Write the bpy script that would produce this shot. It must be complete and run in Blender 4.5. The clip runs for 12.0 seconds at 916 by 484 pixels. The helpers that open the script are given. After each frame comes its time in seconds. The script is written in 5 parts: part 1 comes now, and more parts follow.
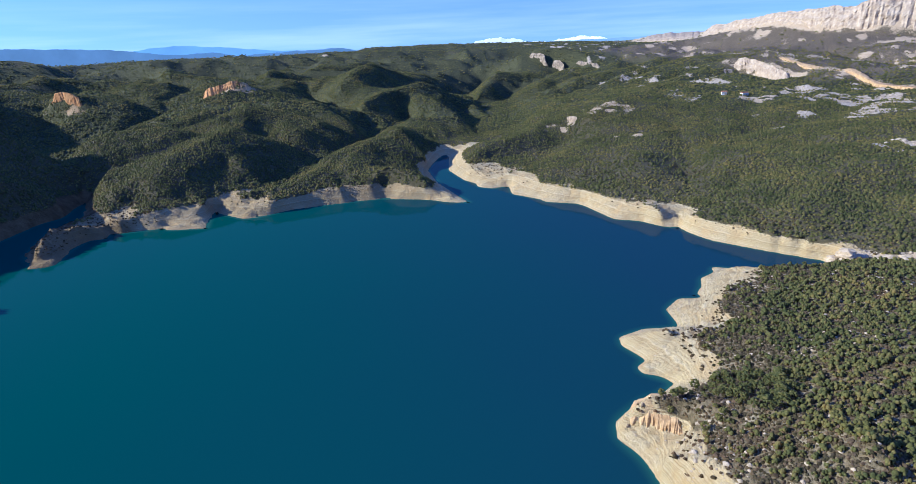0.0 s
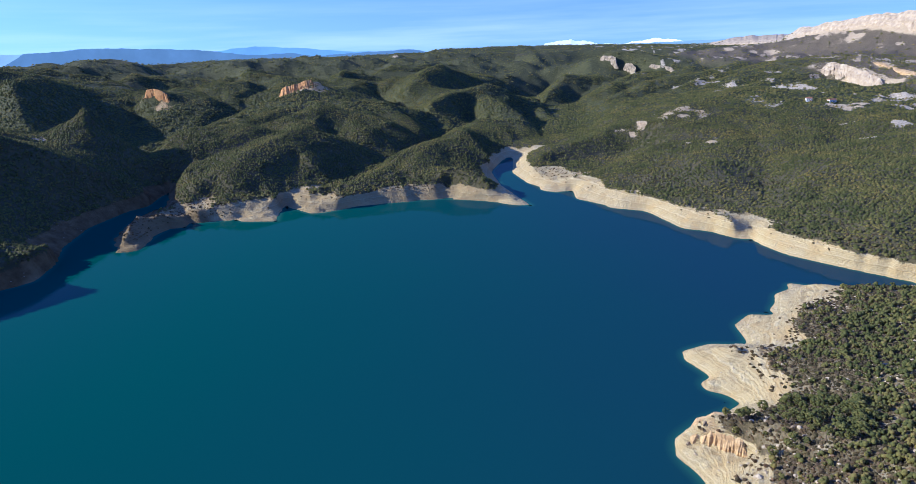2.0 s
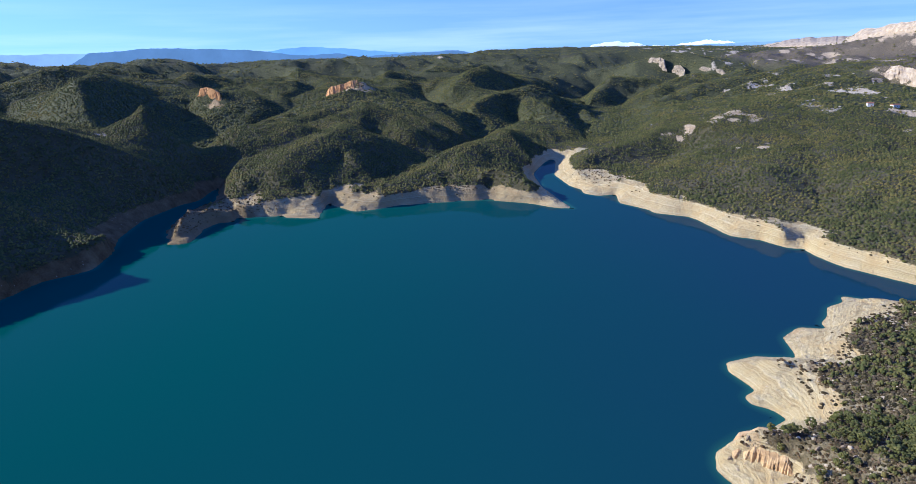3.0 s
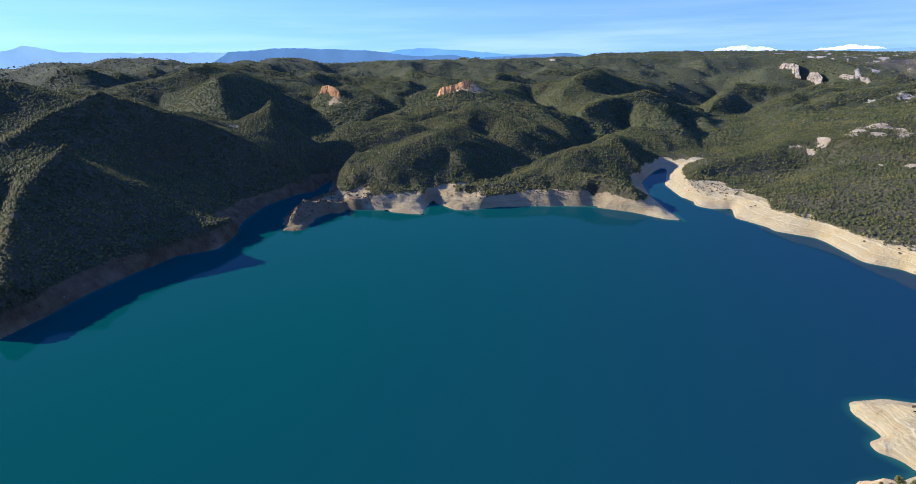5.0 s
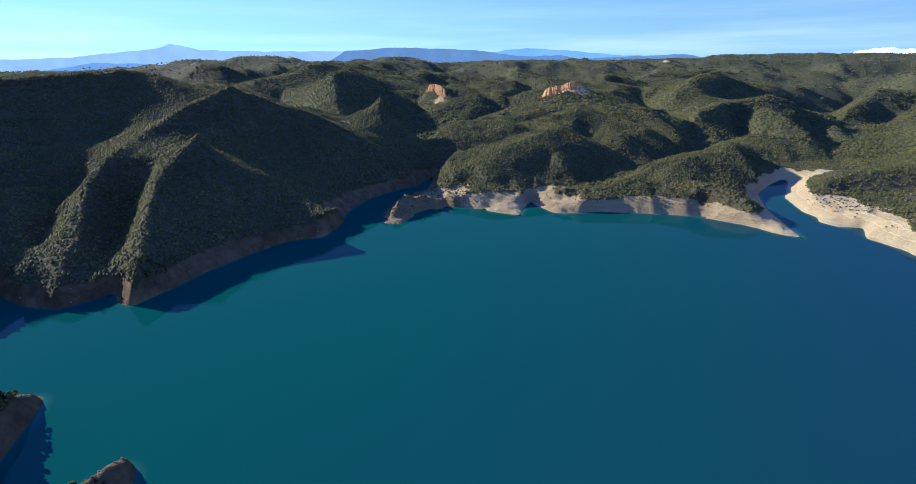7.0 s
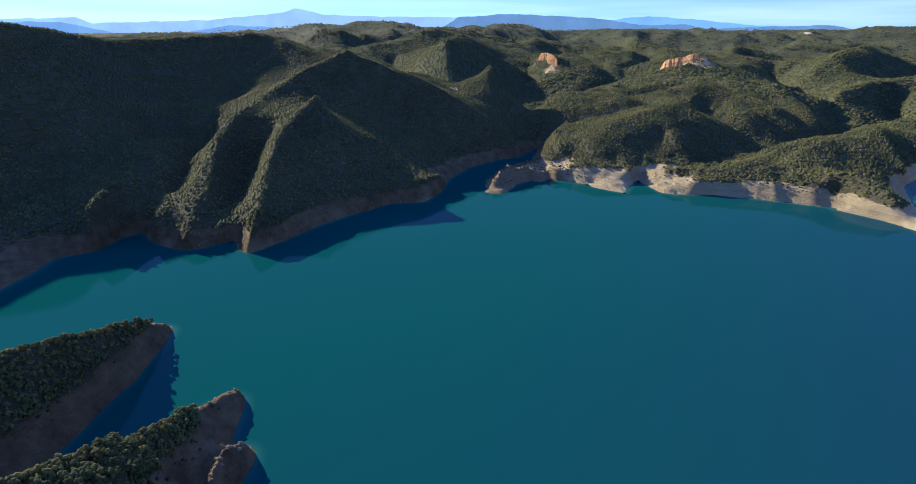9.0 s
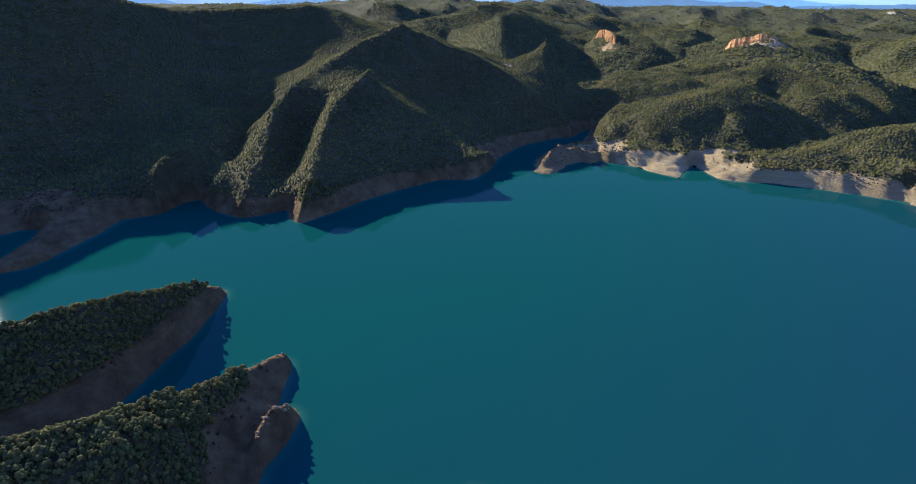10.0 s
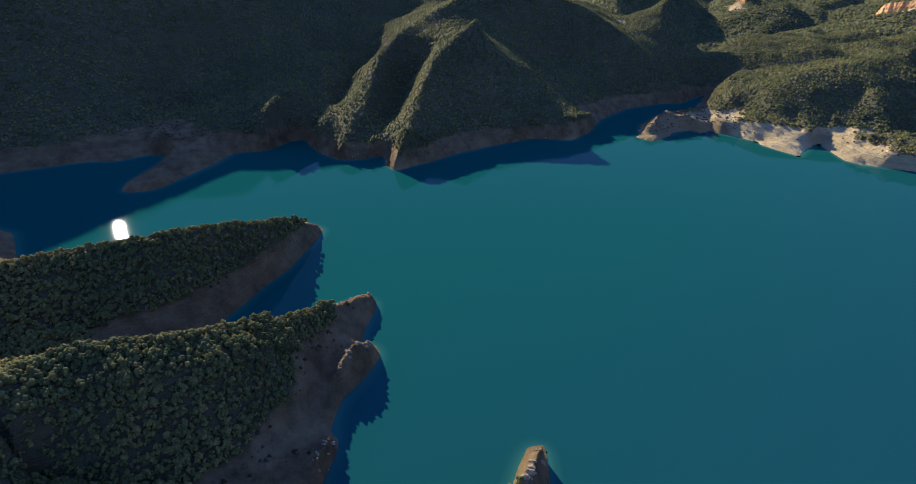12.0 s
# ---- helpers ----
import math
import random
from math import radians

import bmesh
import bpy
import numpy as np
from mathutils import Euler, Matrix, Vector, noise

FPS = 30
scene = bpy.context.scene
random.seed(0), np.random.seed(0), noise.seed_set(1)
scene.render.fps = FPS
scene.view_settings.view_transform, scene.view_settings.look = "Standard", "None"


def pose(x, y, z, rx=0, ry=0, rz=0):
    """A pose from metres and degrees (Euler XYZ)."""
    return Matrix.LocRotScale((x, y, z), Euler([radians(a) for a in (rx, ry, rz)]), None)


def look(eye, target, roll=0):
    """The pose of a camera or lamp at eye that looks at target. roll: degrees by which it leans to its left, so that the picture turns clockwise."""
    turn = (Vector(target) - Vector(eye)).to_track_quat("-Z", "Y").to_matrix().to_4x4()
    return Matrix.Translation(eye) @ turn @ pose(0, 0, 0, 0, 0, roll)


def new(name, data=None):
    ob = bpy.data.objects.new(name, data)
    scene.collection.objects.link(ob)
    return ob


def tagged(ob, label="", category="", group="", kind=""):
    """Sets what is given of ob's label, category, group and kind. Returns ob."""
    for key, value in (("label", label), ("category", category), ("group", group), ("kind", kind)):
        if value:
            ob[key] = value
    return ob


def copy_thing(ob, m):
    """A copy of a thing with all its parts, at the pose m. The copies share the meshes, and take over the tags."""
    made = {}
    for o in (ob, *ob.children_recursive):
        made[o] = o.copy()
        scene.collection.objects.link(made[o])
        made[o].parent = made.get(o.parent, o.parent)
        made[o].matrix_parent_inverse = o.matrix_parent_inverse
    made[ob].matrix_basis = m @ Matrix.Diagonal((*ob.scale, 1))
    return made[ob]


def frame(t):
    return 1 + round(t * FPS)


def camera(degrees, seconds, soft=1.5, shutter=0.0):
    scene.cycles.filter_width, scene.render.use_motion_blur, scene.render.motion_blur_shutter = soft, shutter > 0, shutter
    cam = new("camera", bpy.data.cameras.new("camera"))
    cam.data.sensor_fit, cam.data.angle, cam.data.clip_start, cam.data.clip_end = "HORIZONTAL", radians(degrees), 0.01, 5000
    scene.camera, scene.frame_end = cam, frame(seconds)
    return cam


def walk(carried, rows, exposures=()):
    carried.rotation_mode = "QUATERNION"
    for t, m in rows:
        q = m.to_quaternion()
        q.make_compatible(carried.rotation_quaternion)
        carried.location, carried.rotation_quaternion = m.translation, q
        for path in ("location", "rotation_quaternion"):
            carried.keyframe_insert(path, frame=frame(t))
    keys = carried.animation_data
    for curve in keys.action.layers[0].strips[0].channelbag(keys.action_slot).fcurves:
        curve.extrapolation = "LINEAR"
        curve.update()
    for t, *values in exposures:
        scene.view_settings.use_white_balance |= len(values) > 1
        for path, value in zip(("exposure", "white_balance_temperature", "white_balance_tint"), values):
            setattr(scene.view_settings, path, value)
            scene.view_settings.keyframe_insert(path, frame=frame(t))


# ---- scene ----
cam = camera(78.37, 12.0, 0.8)
# A hovering camera 150 m over the water that turns to its left: seconds, yaw, pitch, roll.
EYE = (0, 0, 150)
TURN = [
    (0, 0.00, -19.05, -2.55),
    (0.5, 1.52, -18.96, -2.48),
    (1, 3.05, -18.86, -2.35),
    (1.5, 4.69, -18.73, -2.29),
    (2, 6.50, -18.63, -2.16),
    (2.5, 8.45, -18.50, -2.04),
    (3, 10.73, -18.39, -1.90),
    (5, 21.29, -17.93, -1.14),
    (5.5, 23.52, -17.85, -1.00),
    (6, 26.22, -17.78, -0.90),
    (6.5, 28.81, -17.73, -0.65),
    (7, 31.47, -17.78, -0.59),
    (9, 42.00, -20.74, 0.31),
    (9.5, 44.52, -21.83, 0.62),
    (10, 47.00, -23.04, 1.02),
    (10.5, 49.26, -24.14, 1.38),
    (11, 51.82, -25.34, 1.61),
    (11.5, 54.26, -26.46, 2.11),
    (12, 56.72, -27.69, 2.57),
]
EXPOSURES = [(0.0, 0.61, 4800, 16), (5.0, 0.71, 5050, 17), (9.0, 0.86, 5300, 16), (12.0, 0.98, 5750, 13)]
walk(cam, [(t, pose(*EYE, 90 + p, 0, y) @ pose(0, 0, 0, 0, 0, r)) for t, y, p, r in TURN], EXPOSURES)

# ---- daylight ----
SUN_AZ, SUN_EL = 91.0, 24.0  # degrees to the left of the first view, and above the horizon
sun_way = Vector((-math.sin(radians(SUN_AZ)) * math.cos(radians(SUN_EL)), math.cos(radians(SUN_AZ)) * math.cos(radians(SUN_EL)), math.sin(radians(SUN_EL))))
sun = new("sun", bpy.data.lights.new("sun", "SUN"))
sun.data.energy, sun.data.angle, sun.data.color = 5.0, radians(0.53), (1.0, 0.86, 0.57)
sun.matrix_world = look(sun_way * 900, (0, 0, 0))

world = bpy.data.worlds.new("sky")
scene.world = world
world.use_nodes = True
wn, wl = world.node_tree.nodes, world.node_tree.links
sky = wn.new("ShaderNodeTexSky")
sky.sky_type, sky.sun_disc = "NISHITA", False
sky.sun_elevation, sky.sun_rotation = radians(SUN_EL), radians(-SUN_AZ)
sky.altitude, sky.air_density, sky.dust_density, sky.ozone_density = 400, 2.2, 0.0, 6.0
wn["Background"].inputs["Strength"].default_value = 0.15
hue = wn.new("ShaderNodeHueSaturation")
hue.inputs["Hue"].default_value, hue.inputs["Saturation"].default_value = 0.53, 1.15
wl.new(sky.outputs[0], hue.inputs["Color"])
lift = wn.new("ShaderNodeVectorMath")
lift.operation, lift.inputs[1].default_value = "ADD", (0, 0, 0.28)
wl.new(wn.new("ShaderNodeTexCoord").outputs["Generated"], lift.inputs[0])
wl.new(lift.outputs[0], sky.inputs["Vector"])
# thin streaks of high cloud, thicker towards the horizon
way = wn.new("ShaderNodeTexCoord").outputs["Generated"]
stretch = wn.new("ShaderNodeMapping")
stretch.inputs["Rotation"].default_value, stretch.inputs["Scale"].default_value = (radians(4), radians(-5), 0), (1.6, 1.6, 26.0)
wl.new(way, stretch.inputs["Vector"])
streak = wn.new("ShaderNodeTexNoise")
streak.inputs["Scale"].default_value, streak.inputs["Detail"].default_value, streak.inputs["Roughness"].default_value = 1.3, 6.0, 0.55
wl.new(stretch.outputs[0], streak.inputs["Vector"])
amount = wn.new("ShaderNodeValToRGB")
amount.color_ramp.elements[0].position, amount.color_ramp.elements[1].position = 0.42, 0.78
amount.color_ramp.elements[0].color, amount.color_ramp.elements[1].color = (0.06, 0.06, 0.06, 1), (0.45, 0.45, 0.45, 1)
wl.new(streak.outputs["Fac"], amount.inputs[0])
low = wn.new("ShaderNodeSeparateXYZ")
wl.new(way, low.inputs[0])
band = wn.new("ShaderNodeMapRange")
for k, v in enumerate((0.11, 0.02, 0.0, 1.0)):
    band.inputs[k + 1].default_value = v
wl.new(low.outputs[2], band.inputs[0])
thick = wn.new("ShaderNodeMath")
thick.operation = "MULTIPLY"
wl.new(amount.outputs[0], thick.inputs[0])
wl.new(band.outputs[0], thick.inputs[1])
cloud = wn.new("ShaderNodeMix")
cloud.data_type = "RGBA"
cloud.inputs[7].default_value = (5.0, 5.4, 5.8, 1)
wl.new(thick.outputs[0], cloud.inputs[0])
wl.new(hue.outputs[0], cloud.inputs[6])
wl.new(cloud.outputs[2], wn["Background"].inputs["Color"])


# ---- materials ----
def material(name, rough=0.9, spec=0.2):
    m = bpy.data.materials.new(name)
    m.use_nodes = True
    b = m.node_tree.nodes["Principled BSDF"]
    b.inputs["Roughness"].default_value = rough
    b.inputs["Specular IOR Level"].default_value = spec
    return m, m.node_tree.nodes, m.node_tree.links, b


def noise_node(n, l, scale, detail=4.0, rough=0.6, vec=None):
    t = n.new("ShaderNodeTexNoise")
    t.inputs["Scale"].default_value, t.inputs["Detail"].default_value, t.inputs["Roughness"].default_value = scale, detail, rough
    if vec is not None:
        l.new(vec, t.inputs["Vector"])
    return t.outputs["Fac"]


def ramp(n, l, fac, *stops):
    r = n.new("ShaderNodeValToRGB")
    while len(r.color_ramp.elements) < len(stops):
        r.color_ramp.elements.new(0.5)
    for e, (p, c) in zip(r.color_ramp.elements, stops):
        e.position, e.color = p, (*c, 1) if len(c) == 3 else c
    l.new(fac, r.inputs[0])
    return r.outputs[0]


def mix(n, l, fac, a, b, how="MIX"):
    m = n.new("ShaderNodeMix")
    m.data_type, m.blend_type = "RGBA", how
    for socket, value in ((m.inputs[0], fac), (m.inputs[6], a), (m.inputs[7], b)):
        if isinstance(value, (int, float)):
            socket.default_value = value
        elif isinstance(value, tuple):
            socket.default_value = (*value, 1)
        else:
            l.new(value, socket)
    return m.outputs[2]


def math_node(n, l, op, a, b=0.0, clamp=False):
    m = n.new("ShaderNodeMath")
    m.operation, m.use_clamp = op, clamp
    for socket, value in zip(m.inputs, (a, b)):
        if isinstance(value, (int, float)):
            socket.default_value = value
        else:
            l.new(value, socket)
    return m.outputs[0]


def bump(n, l, b, height, strength, distance):
    k = n.new("ShaderNodeBump")
    k.inputs["Strength"].default_value, k.inputs["Distance"].default_value = strength, distance
    l.new(height, k.inputs["Height"])
    l.new(k.outputs[0], b.inputs["Normal"])


def attribute(n, name):
    a = n.new("ShaderNodeAttribute")
    a.attribute_name = name
    return a.outputs["Fac"]


def ground_material():
    m, n, l, b = material("hillside", 0.95, 0.1)
    pos = n.new("ShaderNodeNewGeometry").outputs["Position"]
    sep = n.new("ShaderNodeSeparateXYZ")
    l.new(pos, sep.inputs[0])
    big, mid, fine = noise_node(n, l, 0.012, 5, 0.6, pos), noise_node(n, l, 0.09, 6, 0.65, pos), noise_node(n, l, 0.55, 5, 0.7, pos)
    # bleached bank: old water lines, mud and limestone
    tilt = math_node(n, l, "ADD", sep.outputs[2], math_node(n, l, "MULTIPLY", mid, 3.0))
    comb = n.new("ShaderNodeCombineXYZ")
    l.new(tilt, comb.inputs[2])
    lines = noise_node(n, l, 1.1, 3, 0.7, comb.outputs[0])
    bank = ramp(n, l, lines, (0.32, (0.30, 0.205, 0.095)), (0.46, (0.52, 0.405, 0.21)), (0.62, (0.68, 0.575, 0.35)))
    bank = mix(n, l, ramp(n, l, mid, (0.46, (0, 0, 0)), (0.64, (0.65, 0.65, 0.65))), bank, (0.52, 0.365, 0.165))
    bank = mix(n, l, ramp(n, l, fine, (0.5, (0, 0, 0)), (0.75, (0.35, 0.35, 0.35))), bank, (0.30, 0.235, 0.15))
    bank = mix(n, l, attribute(n, "earth"), bank, ramp(n, l, mid, (0.35, (0.11, 0.072, 0.034)), (0.65, (0.24, 0.165, 0.082))))
    # forest floor: needles, dry grass and low scrub
    floor = ramp(n, l, mid, (0.3, (0.13, 0.10, 0.055)), (0.5, (0.24, 0.19, 0.11)), (0.66, (0.42, 0.35, 0.22)))
    floor = mix(n, l, ramp(n, l, fine, (0.4, (0, 0, 0)), (0.7, (0.6, 0.6, 0.6))), floor, (0.07, 0.07, 0.032))
    floor = mix(n, l, math_node(n, l, "MULTIPLY", attribute(n, "wood"), 0.85), floor, (0.085, 0.078, 0.04))
    canopy = ramp(n, l, noise_node(n, l, 0.21, 4, 0.7, pos), (0.36, (0.035, 0.038, 0.019)), (0.52, (0.085, 0.088, 0.042)), (0.68, (0.14, 0.136, 0.066)))
    floor = mix(n, l, attribute(n, "far_wood"), floor, canopy)
    # stony brown scree below the great cliff
    scree = ramp(n, l, fine, (0.36, (0.09, 0.075, 0.05)), (0.52, (0.19, 0.145, 0.10)), (0.68, (0.36, 0.30, 0.23)))
    floor = mix(n, l, attribute(n, "scree"), floor, scree)
    # bare limestone
    rock = ramp(n, l, fine, (0.3, (0.30, 0.24, 0.17)), (0.5, (0.56, 0.47, 0.35)), (0.7, (0.72, 0.63, 0.49)))
    warm = ramp(n, l, mid, (0.35, (0.44, 0.28, 0.12)), (0.65, (0.58, 0.44, 0.25)))
    rock = mix(n, l, attribute(n, "ochre"), rock, warm)

    def mask(name, wobble):
        v = math_node(n, l, "ADD", attribute(n, name), math_node(n, l, "MULTIPLY", math_node(n, l, "SUBTRACT", math_node(n, l, "MULTIPLY", math_node(n, l, "ADD", mid, fine), 0.5), 0.5), wobble))
        return ramp(n, l, v, (0.42, (0, 0, 0)), (0.58, (1, 1, 1)))
    col = mix(n, l, mask("bare", 1.6), floor, bank)
    col = mix(n, l, mask("rock", 1.6), col, rock)
    col = mix(n, l, 0.35, col, ramp(n, l, big, (0.3, (0.72, 0.72, 0.74)), (0.7, (1.0, 1.0, 0.97))), "MULTIPLY")
    l.new(col, b.inputs["Base Color"])
    bump(n, l, b, math_node(n, l, "ADD", math_node(n, l, "MULTIPLY", lines, 1.2), fine), 1.0, 1.6)
    return m


def water_material():
    m, n, l, b = material("lake_water", 1.0, 0.0)
    pos = n.new("ShaderNodeNewGeometry").outputs["Position"]
    # base colour greener westward, bluer eastward, standing in for a view-dependent hue
    sep = n.new("ShaderNodeSeparateXYZ")
    l.new(pos, sep.inputs[0])
    reach = math_node(n, l, "ADD", math_node(n, l, "MULTIPLY", sep.outputs[0], 1 / 330), math_node(n, l, "MULTIPLY", noise_node(n, l, 0.006, 3, 0.5, pos), 0.3))
    west_east_tint = ramp(n, l, math_node(n, l, "ADD", reach, 0.47), (0.0, (0.007, 0.070, 0.063)), (1.0, (0.011, 0.044, 0.073)))
    # turquoise over the pale shelving banks
    l.new(mix(n, l, attribute(n, "shallow"), west_east_tint, (0.028, 0.11, 0.09)), b.inputs["Base Color"])
    # ripples, longer across the wind
    drawn = n.new("ShaderNodeMapping")
    drawn.inputs["Scale"].default_value = (1.0, 0.4, 1.0)
    l.new(pos, drawn.inputs["Vector"])
    waves = math_node(n, l, "ADD", noise_node(n, l, 0.6, 3, 0.6, drawn.outputs[0]), math_node(n, l, "MULTIPLY", noise_node(n, l, 0.12, 2, 0.5, drawn.outputs[0]), 1.5))
    gloss, both, edge = n.new("ShaderNodeBsdfGlossy"), n.new("ShaderNodeMixShader"), n.new("ShaderNodeFresnel")
    gloss.inputs["Roughness"].default_value, edge.inputs["IOR"].default_value = 0.02, 1.33
    ripple = n.new("ShaderNodeBump")
    ripple.inputs["Strength"].default_value, ripple.inputs["Distance"].default_value = 0.06, 0.2
    l.new(waves, ripple.inputs["Height"])
    l.new(ripple.outputs[0], gloss.inputs["Normal"])
    l.new(math_node(n, l, "MULTIPLY", edge.outputs[0], 0.27), both.inputs[0])
    l.new(b.outputs[0], both.inputs[1])
    l.new(gloss.outputs[0], both.inputs[2])
    l.new(both.outputs[0], n["Material Output"].inputs["Surface"])
    return m


def leaf_material(name, dark, light, dry):
    m, n, l, b = material(name, 0.85, 0.15)
    geo = n.new("ShaderNodeNewGeometry")
    tint = ramp(n, l, geo.outputs["Random Per Island"], (0.0, dark), (0.6, light), (1.0, dry))
    patch = ramp(n, l, noise_node(n, l, 0.02, 4, 0.6, geo.outputs["Position"]), (0.34, (0.62, 0.70, 0.70)), (0.52, (0.92, 0.94, 0.92)), (0.68, (1.15, 1.06, 0.98)))
    grain = ramp(n, l, noise_node(n, l, 2.2, 3, 0.7, geo.outputs["Position"]), (0.35, (0.55, 0.55, 0.55)), (0.65, (1.0, 1.0, 1.0)))
    col = mix(n, l, 1.0, mix(n, l, 1.0, tint, patch, "MULTIPLY"), grain, "MULTIPLY")
    l.new(col, b.inputs["Base Color"])
    # needles let some light through
    through_leaf, both = n.new("ShaderNodeBsdfTranslucent"), n.new("ShaderNodeMixShader")
    l.new(mix(n, l, 1.0, col, (2.5, 1.95, 0.45), "MULTIPLY"), through_leaf.inputs["Color"])
    both.inputs[0].default_value = 0.36
    l.new(b.outputs[0], both.inputs[1])
    l.new(through_leaf.outputs[0], both.inputs[2])
    l.new(both.outputs[0], n["Material Output"].inputs["Surface"])
    return m


def plain(name, dark, light, scale, rough=0.9):
    m, n, l, b = material(name, rough, 0.2)
    pos = n.new("ShaderNodeNewGeometry").outputs["Position"]
    f = noise_node(n, l, scale, 5, 0.65, pos)
    l.new(ramp(n, l, f, (0.3, dark), (0.7, light)), b.inputs["Base Color"])
    bump(n, l, b, f, 0.5, 0.3)
    return m


BARK = plain("pine_bark", (0.10, 0.075, 0.055), (0.22, 0.17, 0.13), 3.0)
ROCK = plain("limestone", (0.34, 0.265, 0.17), (0.60, 0.495, 0.345), 0.7)
CHALK = plain("weathered_limestone", (0.30, 0.24, 0.16), (0.60, 0.50, 0.36), 0.5)
FACE = plain("cliff_limestone", (0.25, 0.19, 0.135), (0.52, 0.43, 0.32), 0.06)
GREY = plain("grey_crag", (0.15, 0.12, 0.085), (0.46, 0.38, 0.28), 0.12)
OCHRE = plain("ochre_cliff", (0.36, 0.15, 0.045), (0.64, 0.36, 0.14), 0.12)
LEDGE = plain("straw_limestone", (0.30, 0.185, 0.085), (0.66, 0.47, 0.25), 0.25)
STONE = plain("brown_layered_rock", (0.16, 0.115, 0.07), (0.40, 0.31, 0.20), 1.2)
PLASTER = plain("old_plaster", (0.66, 0.62, 0.55), (0.80, 0.77, 0.72), 0.8)
ROOF = plain("roof_tiles", (0.26, 0.12, 0.07), (0.40, 0.21, 0.13), 1.5)
GLASS = plain("dark_window", (0.02, 0.025, 0.03), (0.04, 0.045, 0.05), 2.0, 0.2)
GROUND = ground_material()
WATER = water_material()
PINE = leaf_material("pine_needles", (0.120, 0.135, 0.052), (0.205, 0.210, 0.072), (0.29, 0.25, 0.095))
HEATH = leaf_material("brown_heath", (0.085, 0.078, 0.042), (0.165, 0.13, 0.075), (0.26, 0.19, 0.13))
SCRUB = leaf_material("dry_scrub", (0.07, 0.062, 0.034), (0.135, 0.105, 0.068), (0.19, 0.145, 0.10))


